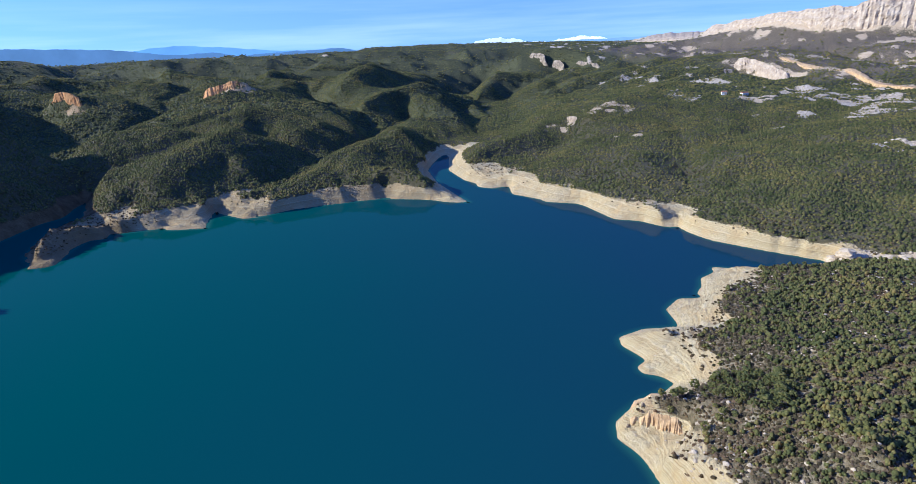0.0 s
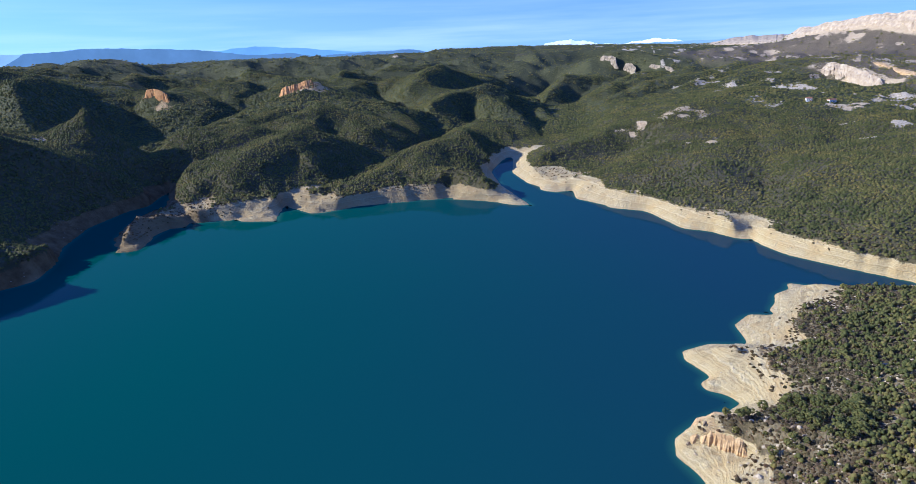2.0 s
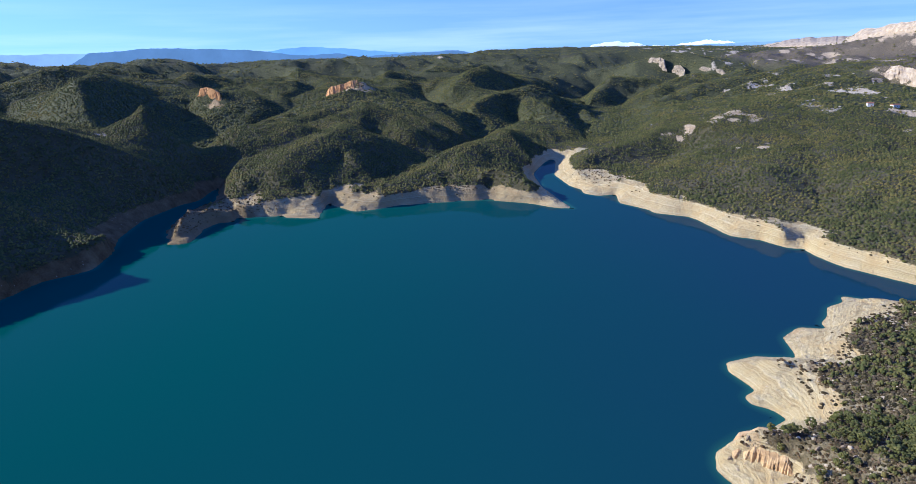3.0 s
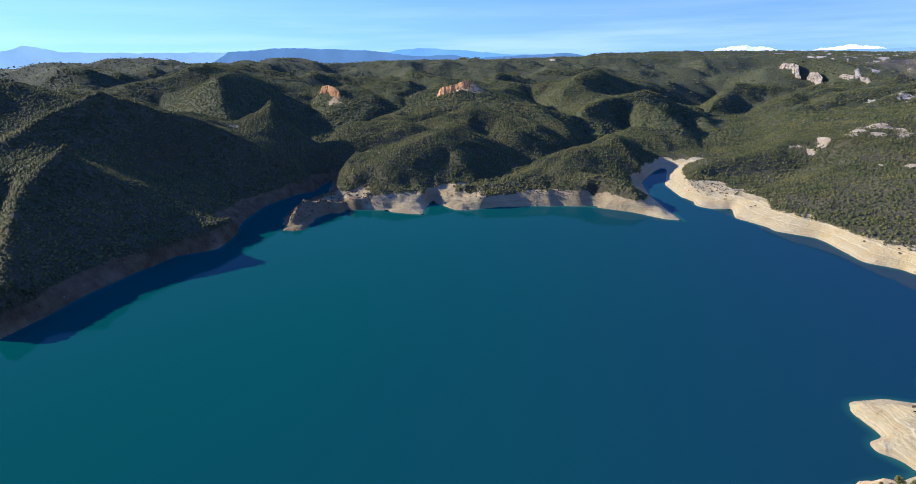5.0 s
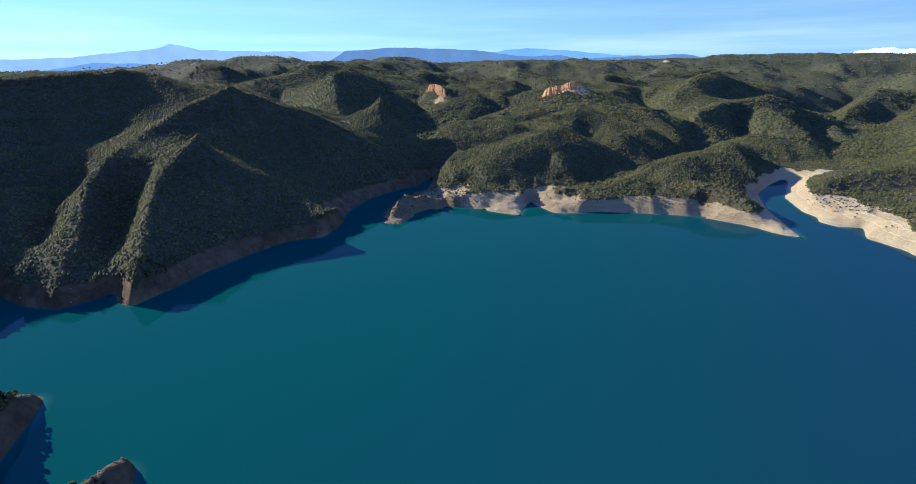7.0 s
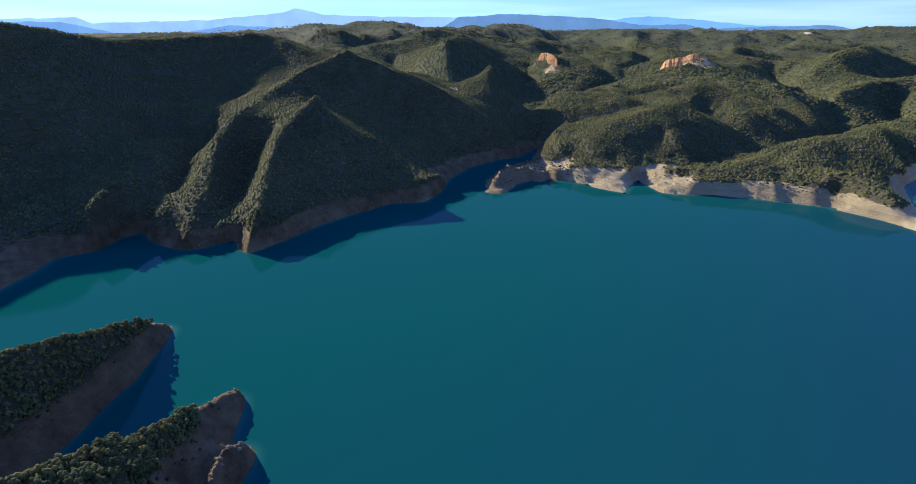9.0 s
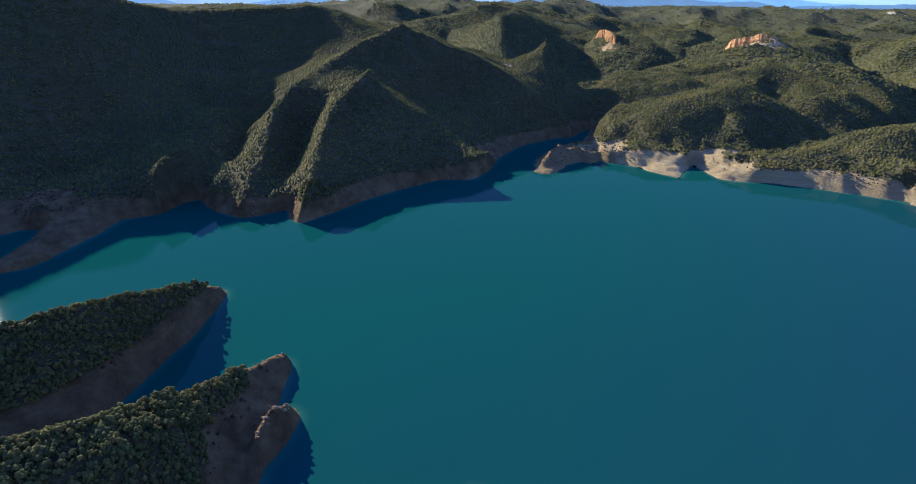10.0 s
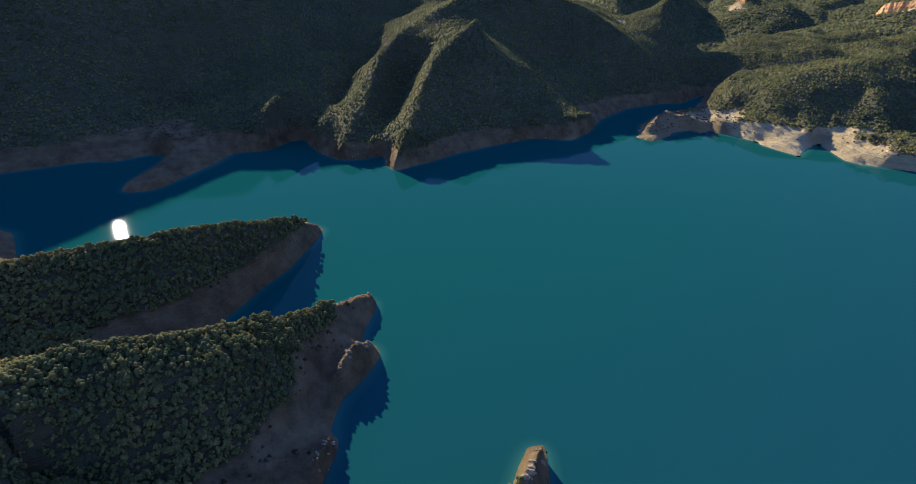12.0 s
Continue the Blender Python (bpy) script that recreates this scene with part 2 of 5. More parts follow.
# ---- the land: shores, beds, crests and hollows, in metres (x, y, height over the water) ----
LINES = {
    "shore_headland": [(253, 352, 0), (215, 346, 0), (186, 353, 0), (174, 358, 0), (171, 347, 0), (159, 339, 0), (154, 326, 0), (146, 315, 0), (149, 309, 0), (133, 310, 0), (120, 296, 0), (120, 279, 0), (119, 274, 0), (100, 274, 0), (84, 266, 0), (83, 257, 0), (91, 242, 0), (84, 236, 0), (85, 230, 0), (93, 227, 0), (97, 221, 0), (86, 212, 0), (81, 212, 0), (63, 196, 0)] + [(60, 185, 0), (66, 175, 0), (68, 166, 0), (69, 160, 0), (66, 130, 0), (58, 100, 0), (45, 70, 0), (10, 60, 0), (-25, 62, 0)],
    "shore_slope": [(-12, 850, 0), (-6, 816, 0), (-7, 721, 0), (12, 658, 0), (25, 640, 0), (26, 621, 0), (43, 610, 0), (61, 621, 0), (61, 581, 0), (88, 555, 0), (89, 545, 0), (118, 535, 0), (125, 524, 0), (140, 477, 0), (161, 468, 0), (179, 446, 0), (187, 451, 0), (188, 435, 0), (197, 411, 0), (219, 390, 0), (255, 358, 0), (253, 352, 0)],
    "shore_bight": [(-12, 850, 0), (-24, 801, 0), (-36, 732, 0), (-20, 654, 0), (-3, 601, 0), (15, 555, 0), (-5, 560, 0), (-33, 577, 0), (-82, 587, 0), (-127, 574, 0), (-168, 561, 0), (-195, 535, 0), (-208, 531, 0), (-241, 556, 0), (-250, 576, 0), (-254, 575, 0), (-240, 523, 0), (-233, 504, 0), (-253, 504, 0), (-271, 504, 0), (-280, 518, 0), (-279, 510, 0), (-293, 506, 0), (-309, 502, 0)] + [(-324, 503, 0), (-317, 486, 0), (-332, 483, 0), (-331, 460, 0), (-322, 422, 0), (-333, 415, 0), (-363, 445, 0), (-376, 478, 0), (-389, 516, 0), (-385, 541, 0), (-381, 556, 0), (-401, 591, 0), (-423, 634, 0)],
    "shore_left": [(-430, 640, 0), (-419, 598, 0), (-409, 565, 0), (-419, 546, 0), (-418, 486, 0), (-396, 426, 0), (-371, 387, 0), (-356, 351, 0), (-377, 325, 0), (-376, 286, 0), (-371, 240, 0), (-363, 209, 0), (-358, 176, 0), (-372, 175, 0), (-392, 184, 0), (-392, 158, 0), (-397, 148, 0), (-415, 142, 0), (-437, 140, 0), (-458, 142, 0), (-459, 128, 0), (-443, 105, 0), (-448, 82, 0), (-428, 64, 0), (-407, 37, 0)] + [(-394, 17, 0), (-399, -1, 0), (-416, 4, 0), (-446, 28, 0), (-463, 35, 0), (-470, 26, 0), (-464, 0, 0), (-472, -17, 0), (-472, -26, 0), (-470, -70, 0), (-500, -140, 0), (-480, -200, 0)],
    "shore_points": [(-480, -200, 0), (-430, -160, 0), (-395, -105, 0), (-372, -63, 0), (-362, -55, 0), (-320, -52, 0), (-303, -30, 0), (-300, 0, 0), (-302, 30, 0), (-300, 60, 0), (-294, 95, 0), (-287, 95, 0), (-275, 84, 0), (-254, 64, 0), (-243, 48, 0), (-229, 32, 0), (-219, 19, 0), (-210, 10, 0), (-203, 14, 0), (-203, 30, 0), (-207, 50, 0), (-211, 66, 0), (-211, 87, 0), (-208, 91, 0)] + [(-199, 87, 0), (-188, 77, 0), (-178, 70, 0), (-176, 77, 0), (-168, 75, 0), (-159, 64, 0), (-153, 53, 0), (-147, 48, 0), (-140, 43, 0), (-135, 44, 0), (-130, 41, 0), (-123, 34, 0), (-117, 31, 0), (-103, 42, 0), (-91, 59, 0), (-86, 79, 0), (-95, 90, 0), (-100, 98, 0), (-98, 104, 0), (-85, 95, 0), (-79, 91, 0), (-55, 72, 0), (-25, 62, 0)],
    "headland_crest": [(178, 343, 6), (194, 325, 12), (215, 314, 16), (223, 297, 20), (330, 330, 26), (420, 330, 34)],
    "headland_knob": [(245, 343, 5), (249, 337, 13), (266, 341, 7), (272, 324, 12), (288, 327, 9)],
    "headland_back": [(112, 252, 11), (127, 231, 18), (137, 211, 25), (149, 190, 32), (155, 167, 40), (330, 200, 48), (420, 200, 55)],
    "headland_lobe": [(86, 260, 4), (96, 255, 9), (103, 251, 12)],
    "headland_lobe_south": [(64, 190, 5), (72, 190, 14), (84, 184, 17), (102, 171, 24), (113, 151, 32), (113, 125, 42)],
    "headland_gully": [(97, 220, 1), (102, 213, 6), (110, 206, 12), (124, 196, 19)],
    "headland_gully_north": [(119, 272, 1), (127, 264, 7), (135, 255, 12)],
    "headland_foot": [(64, 168, 8), (76, 154, 15), (85, 135, 22), (118, 98, 36)],
    "shelf_near": [(150, 60, 42), (110, 10, 38), (40, 0, 25), (-20, 10, 22), (-80, 8, 16)],
    "behind": [(300, 0, 62), (150, -120, 60), (0, -180, 55), (-120, -120, 50), (-170, -130, 43)],
    "behind_far": [(800, -400, 160), (300, -700, 150), (-300, -700, 150), (-700, -500, 140)],
    "cut_bank": [(63, 191, 5), (69, 194, 9), (75, 193, 13), (82, 190, 14), (87, 186, 15)],
    "cut_bank_foot": [(64, 191, 3), (67, 189, 4), (73, 185, 5), (79, 181, 6), (84, 178, 7)],
    "point_crest_c": [(-171, 72, 4), (-166, 62, 8), (-159, 54, 6)],
    "point_foot_d": [(-132, 40, 4), (-122, 32, 7)],
    "point_crest_e": [(-94, 98, 5), (-88, 89, 8), (-83, 83, 10), (-80, 70, 11), (-78, 52, 12)],
    "spur_crest": [(-361, 178, 4), (-359, 181, 16), (-393, 207, 31), (-419, 226, 38), (-448, 253, 46), (-469, 277, 58), (-492, 334, 87)],
    "spur_face": [(-369, 207, 15), (-395, 226, 22), (-424, 253, 30), (-445, 277, 42), (-468, 334, 71)],
    "rib_crest": [(-400, 152, 14), (-407, 157, 19), (-422, 170, 30), (-442, 188, 37), (-489, 218, 45), (-521, 243, 55), (-562, 284, 64), (-588, 321, 73), (-591, 384, 99), (-595, 406, 105), (-596, 455, 122)],
    "peak_ridge": [(-596, 455, 122), (-577, 471, 115), (-557, 485, 106), (-523, 509, 94), (-488, 532, 72), (-461, 547, 55), (-437, 566, 35), (-419, 578, 14)],
    "rib_gully": [(-377, 161, 6), (-401, 181, 19), (-451, 217, 39), (-526, 279, 56)],
    "rib_gully_west": [(-414, 132, 21), (-449, 156, 29), (-514, 196, 38), (-564, 232, 41), (-629, 284, 49)],
    "crag_crest": [(-417, 83, 21), (-443, 106, 34), (-481, 136, 39), (-512, 173, 40), (-542, 208, 50), (-559, 244, 55)],
    "peak_face": [(-504, 471, 46), (-510, 411, 43)],
    "saddle_rib": [(-687, 411, 77), (-724, 465, 112), (-734, 485, 119), (-776, 475, 134)],
    # southern points of west_crest, out of view, are raised to shade the lake
    "west_crest": [(-650, -250, 190), (-690, -120, 182), (-725, -21, 166), (-745, 65, 150), (-730, 137, 152), (-775, 178, 148), (-810, 223, 143), (-847, 275, 135), (-855, 340, 137), (-843, 417, 141), (-814, 449, 144), (-802, 491, 136), (-757, 540, 115)],
    "west_hollow": [(-538, 47, -5), (-585, 74, 16), (-638, 125, 50)],
    "west_face": [(-837, 303, 114), (-824, 349, 114), (-808, 397, 113), (-777, 433, 111)],
    "west_face_mid": [(-790, 255, 97), (-810, 289, 94), (-798, 334, 93), (-782, 381, 92), (-752, 417, 92)],
    "west_face_low": [(-696, 219, 73), (-727, 254, 68), (-730, 301, 64), (-730, 351, 63), (-710, 368, 65)],
    "west_face_foot": [(-644, 218, 38), (-643, 250, 34), (-654, 277, 38), (-663, 306, 47)],
    "west_back": [(-1300, -500, 150), (-1250, 0, 130), (-1200, 400, 115), (-1050, 700, 100)],
    "ravine_face": [(-855, 966, 108), (-815, 935, 87), (-746, 862, 57), (-703, 820, 42)],
    "ravine_floor": [(-869, 1136, 74), (-814, 1052, 51), (-752, 974, 36), (-672, 896, 25), (-562, 779, 13), (-519, 736, 7)],
    "ravine_side": [(-854, 1209, 68), (-771, 1096, 43), (-678, 966, 27)],
    "ravine_head": [(-942, 1167, 88), (-902, 1224, 87), (-856, 1256, 92)],
    "ravine_ridge": [(-890, 948, 144), (-930, 1010, 144), (-975, 1100, 142), (-1010, 1210, 140)],
    "ravine_arm": [(-626, 1000, 50), (-588, 1080, 58), (-547, 1168, 67)],
    "ravine_needle": [(-554, 683, 95), (-531, 651, 71), (-491, 606, 43)],
    "ravine_rib": [(-888, 936, 149), (-836, 888, 128), (-738, 789, 84), (-653, 704, 56)],
    "ravine_hollow_b": [(-795, 760, 92), (-958, 879, 106), (-1125, 992, 126)],
    "plateau_scarp": [(-810, 1181, 93), (-784, 1178, 99), (-759, 1170, 94), (-730, 1159, 80)],
    "plateau_scarp_foot": [(-806, 1174, 81), (-780, 1170, 75), (-755, 1161, 67), (-726, 1152, 63)],
    "west_plateau_rim": [(-1272, 795, 92), (-1237, 1092, 133), (-1116, 1215, 151), (-1003, 1247, 128), (-944, 1353, 110), (-778, 1282, 93), (-711, 1321, 82)],
    "skyline_west": [(-2558, 465, 91), (-2509, 681, 79), (-2407, 984, 97), (-2283, 1244, 137), (-2165, 1440, 165), (-2073, 1569, 175), (-2049, 1758, 165), (-1905, 2052, 167)],
    "skyline_mid": [(-1312, 2698, 157), (-1010, 2825, 144), (-801, 2995, 144), (-599, 3144, 156), (-439, 3372, 165), (-144, 3597, 168), (274, 3790, 169), (485, 3769, 165), (773, 3721, 164)],
    "skyline_rise": [(795, 3511, 146), (937, 3372, 147), (1007, 3248, 151)],
    "rim_north": [(-577, 2330, 138), (-274, 2586, 139), (13, 2500, 108), (176, 2293, 91)],
    "slope_hill": [(203, 856, 47), (255, 925, 58), (325, 1009, 64), (433, 1119, 70), (535, 1130, 58)],
    "slope_gully": [(190, 462, -1), (187, 464, 7), (217, 505, 19), (244, 592, 22), (303, 730, 33), (340, 887, 50)],
    "slope_gully_b": [(45, 668, 16), (100, 733, 21), (161, 814, 32)],
    "slope_mid": [(170, 549, 19), (200, 634, 29), (237, 480, 21), (303, 581, 34), (258, 402, 21), (336, 479, 34)],
    "slope_shelf": [(385, 736, 33), (471, 767, 45), (540, 757, 53), (594, 729, 56)],
    "slope_bench": [(617, 1312, 76), (597, 983, 58), (588, 870, 57), (631, 776, 57)],
    "wall_apron": [(894, 2227, 107), (1024, 1718, 113), (999, 1250, 74)],
    "east_side": [(1250, 800, 120), (1000, 500, 110), (1500, 300, 150), (700, 300, 70)],
    "knoll_crest": [(-394, 1123, 107), (-444, 1028, 78), (-453, 980, 69), (-460, 888, 64), (-473, 789, 61), (-472, 719, 59), (-448, 651, 48)],
    "knoll_scarp": [(-473, 1097, 89), (-451, 1106, 98), (-418, 1119, 106), (-396, 1127, 108)],
    "knoll_scarp_foot": [(-466, 1073, 77), (-443, 1085, 77), (-416, 1098, 80), (-389, 1110, 89)],
    "knoll_back": [(-358, 1208, 92), (-344, 1409, 69)],
    "knoll_brow": [(-307, 562, 18), (-320, 600, 36), (-322, 644, 45), (-305, 707, 52), (-300, 806, 57), (-334, 953, 76)],
    "knoll_brow_west": [(-345, 557, 24), (-384, 609, 34), (-412, 686, 50)],
    "knoll_hollow": [(-254, 549, 18), (-279, 620, 28), (-270, 662, 31)],
    "knoll_nose": [(-263, 665, 39), (-220, 622, 28)],
    "knoll_gully": [(-274, 815, 49), (-304, 868, 55)],
    "knoll_east": [(-260, 1069, 67), (-197, 980, 53), (-156, 917, 44), (-139, 874, 34)],
    "inlet_valley": [(-223, 570, 23), (-218, 628, 24), (-198, 682, 22), (-183, 768, 26), (-155, 826, 25), (-137, 889, 27), (-122, 962, 31), (-149, 1049, 33), (-191, 1144, 36), (-236, 1228, 43), (-281, 1320, 51), (-355, 1457, 57)],
    "bight_ridge": [(-214, 569, 26), (-205, 590, 33), (-185, 613, 33), (-178, 635, 34), (-164, 686, 41), (-149, 715, 43), (-129, 724, 40), (-124, 780, 42), (-112, 853, 40), (-101, 894, 40)],
    "bight_knob": [(-85, 612, 25), (-72, 621, 28), (-47, 608, 23), (-30, 587, 17)],
    "bight_hollow": [(-81, 554, 18), (-90, 571, 22)],
    "hill_a": [(-258, 1325, 77), (-239, 1400, 89), (-228, 1533, 111), (-215, 1636, 121)],
    "hill_a_hollow": [(-117, 1415, 65), (-89, 1557, 69), (-25, 1700, 59)],
    "hill_b": [(-185, 1105, 52), (-170, 1168, 68), (-153, 1200, 75), (-127, 1264, 78), (-76, 1328, 78), (-31, 1360, 70), (0, 1300, 55)],
    "hill_b_hollow": [(-56, 1099, 28), (-86, 1157, 37), (-118, 1204, 45), (-108, 1265, 54)],
    "hill_c": [(-73, 1238, 58), (-78, 1167, 49), (-54, 1079, 38), (-3, 880, 21)],
    "hill_d": [(-100, 925, 37), (-75, 817, 32), (-47, 754, 21), (-32, 724, 16)],
    "hill_e": [(-47, 1179, 44), (-2, 1120, 45), (26, 1030, 36), (34, 949, 28)],
    "hill_e_hollow": [(7, 1330, 40), (38, 1199, 30), (66, 1058, 24)],
    "hill_f": [(50, 1399, 54), (59, 1259, 45), (80, 1127, 39)],
    "hill_g": [(52, 1479, 56), (91, 1597, 65), (135, 1715, 74)],
    "hill_g_hollow": [(130, 1444, 35), (151, 1643, 50)],
    "main_valley": [(21, 900, 8), (44, 979, 13), (71, 1058, 20), (93, 1136, 26), (91, 1257, 25), (76, 1398, 24), (44, 1599, 40), (33, 1800, 41), (119, 1996, 58)],
    "slope_crest": [(21, 760, 17), (50, 899, 26), (94, 1046, 30), (129, 1173, 34), (199, 1335, 41), (335, 1462, 40)],
    "slope_lip": [(29, 724, 20), (57, 858, 28), (101, 985, 33), (173, 1086, 41)],
    "crag_ridge": [(263, 2043, 115), (292, 2039, 131), (332, 2033, 136), (378, 2015, 131), (424, 1944, 107), (447, 1878, 93)],
    "crag": [(269, 2047, 110), (285, 2030, 121), (305, 2002, 119), (326, 1973, 109)],
    "crag_foot": [(268, 2037, 103), (297, 1998, 93), (324, 1958, 85)],
    "crag_b": [(341, 1971, 95), (360, 1942, 93), (376, 1913, 75)],
    "crag_b_foot": [(340, 1961, 83), (358, 1929, 66), (374, 1902, 56)],
    "crag_c": [(397, 1909, 83), (419, 1879, 90), (440, 1848, 85), (467, 1809, 83)],
    "crag_c_foot": [(396, 1899, 75), (424, 1857, 71), (464, 1797, 75)],
    "strata_crest": [(689, 1444, 98), (717, 1385, 94), (722, 1315, 81), (719, 1248, 70), (718, 1202, 60)],
    "strata_foot": [(684, 1430, 80), (712, 1366, 59), (707, 1232, 45), (708, 1191, 48)],
    "terrace": [(745, 1748, 103), (803, 1499, 110), (789, 1392, 97), (770, 1264, 83), (761, 1151, 78), (757, 1094, 80), (735, 999, 65), (741, 918, 64)],
    "terrace_foot": [(789, 1472, 103), (775, 1365, 92), (755, 1238, 77), (740, 1069, 75), (721, 978, 61), (726, 898, 61)],
    "wall_top": [(1008, 3247, 154), (1129, 3101, 175), (1220, 2850, 171), (1148, 2598, 191), (1146, 2434, 197), (1160, 2237, 209), (1178, 2079, 216), (1199, 1951, 220), (1245, 1850, 217), (1273, 1794, 231), (1342, 1731, 232), (1700, 1300, 260), (2000, 800, 260)],
    "wall_foot": [(951, 3160, 146), (1002, 2986, 136), (1094, 2578, 138), (1131, 2396, 170), (1145, 2200, 178), (1157, 2069, 184), (1185, 1912, 157), (1218, 1820, 153), (1261, 1754, 150), (1326, 1680, 126), (1650, 1260, 170), (1950, 775, 170)],
    "point_crest_a": [(-287, 88, 6), (-276, 70, 16), (-262, 56, 26), (-256, 43, 32), (-251, 29, 35), (-251, 10, 35), (-253, -6, 34), (-256, -32, 33), (-254, -47, 33), (-262, -90, 33), (-270, -140, 33)],
    "point_gully": [(-214, 7, 3), (-217, -16, 4), (-222, -35, 5), (-228, -53, 6), (-232, -85, 8)],
    "point_crest_b": [(-203, 86, 4), (-198, 71, 9), (-184, 49, 19), (-175, 27, 29), (-166, 8, 35), (-169, -9, 38), (-172, -23, 39), (-168, -35, 40), (-160, -39, 41), (-176, -85, 41)],
    "point_shoulder_b": [(-164, 32, 25), (-155, 10, 31.5), (-157, -9, 34.5), (-160, -23, 35.5), (-156, -33, 36.5), (-149, -40, 37.5), (-164, -85, 38)],
    "point_flank_b": [(-170, 57, 2), (-149, 37, 4), (-134, 20, 7), (-115, 10, 9)],
    "point_flank_b_low": [(-153, -46, 15), (-143, -26, 13), (-133, -5, 11), (-131, 10, 8)],
    "nose_a": [(-290, 92, 4), (-276, 70, 16), (-262, 56, 26)],
    "nose_b": [(-207, 89, 3), (-198, 71, 9), (-184, 49, 19)],
    "spit_crest": [(-399, 6, 3), (-403, 31, 8), (-410, 55, 13), (-412, 71, 17)],
    "cape_crest": [(-340, 430, 10), (-353, 470, 16), (-340, 479, 14), (-320, 493, 12), (-307, 525, 14), (-283, 547, 14), (-263, 552, 11)],
    "cape_nose": [(-340, 430, 10), (-353, 470, 16), (-340, 479, 14), (-320, 493, 12)],
    "bight_spit": [(3, 558, 3), (-19, 570, 7), (-49, 588, 9), (-83, 612, 10)],
    "bank_top_slope": [(13, 775, 12), (22, 674, 13), (49, 645, 13), (82, 618, 13), (103, 566, 13), (128, 543, 13), (147, 509, 13), (164, 475, 13), (176, 446, 13), (192, 443, 13), (215, 412, 13), (227, 384, 13), (250, 365, 13), (278, 349, 14)],
    "bank_top_bight": [(-215, 567, 12), (-188, 552, 13), (-161, 578, 13), (-114, 594, 13)],
    "bank_top_knoll": [(-341, 550, 13), (-304, 552, 13), (-277, 558, 12)],
    "bank_top_west": [(-466, -64, 16), (-454, -38, 16), (-456, -14, 16), (-469, 36, 17)],
    "bank_top_west_b": [(-367, 236, 16), (-365, 272, 16), (-390, 325, 16), (-374, 352, 16), (-374, 384, 16), (-406, 469, 16), (-415, 540, 15)],
    "bank_top_head": [(161, 303, 12), (147, 281, 12), (136, 258, 12)],
    "bank_top_head_b": [(114, 228, 13), (112, 206, 13)],
}
OUTER = 4900.0
INNER = 40.0
COLS = 1440
STEP = 2 * math.pi / COLS
ROWS = int(math.log(OUTER / INNER) / STEP) + 1


def relax(h, fixed, value, rounds):
    for _ in range(rounds):
        up, down = np.vstack((h[1:], h[-1:])), np.vstack((h[:1], h[:-1]))
        h = np.where(fixed, value, 0.25 * (np.roll(h, 1, 1) + np.roll(h, -1, 1) + up + down))
    return h


def base_land():
    """Height on a grid of bearing and log distance, stretched like a skin over the lines."""
    total, count, shore = np.zeros((ROWS, COLS)), np.zeros((ROWS, COLS)), np.zeros((ROWS, COLS), bool)
    for name, line in LINES.items():
        for (x0, y0, z0), (x1, y1, z1) in zip(line, line[1:]):
            near = max(60.0, min(math.hypot(x0, y0), math.hypot(x1, y1)))
            steps = max(2, int(math.hypot(x1 - x0, y1 - y0) / (near * STEP * 0.6)))
            k = np.linspace(0, 1, steps)
            x, y, z = x0 + (x1 - x0) * k, y0 + (y1 - y0) * k, z0 + (z1 - z0) * k
            i = np.clip((np.log(np.hypot(x, y) / INNER) / STEP).round().astype(int), 0, ROWS - 1)
            j = ((np.arctan2(-x, y) / STEP).round().astype(int)) % COLS
            np.add.at(total, (i, j), z)
            np.add.at(count, (i, j), 1)
            if name.startswith("shore"):
                shore[i, j] = True
    total[shore], count[shore] = 0.0, 1
    total[-3:], count[-3:] = 110.0, 1
    total[:2], count[:2] = 24.0, 1
    h = None
    for f, rounds in ((32, 500), (16, 400), (8, 300), (4, 200), (2, 120), (1, 60)):
        r, c = -(-ROWS // f), COLS // f
        pad = r * f - ROWS
        t = np.pad(total, ((0, pad), (0, 0))).reshape(r, f, c, f).sum((1, 3))
        w = np.pad(count, ((0, pad), (0, 0))).reshape(r, f, c, f).sum((1, 3))
        v = t / np.maximum(w, 1)
        if h is None:
            h = np.full((r, c), 60.0)
        else:
            h = np.repeat(np.repeat(h, 2, 0), 2, 1)[:r, :c]
        h = relax(h, w > 0, v, rounds)
    return relax(h, np.zeros(h.shape, bool), h, 1) * 0.5 + h * 0.5


def lattice(ix, iy, seed):
    v = (ix.astype(np.int64) * 374761393 + iy.astype(np.int64) * 668265263 + seed * 974634377) & 0xFFFFFFFF
    v = ((v ^ (v >> 13)) * 1274126177) & 0xFFFFFFFF
    return ((v ^ (v >> 16)) & 0xFFFF) / 65535.0


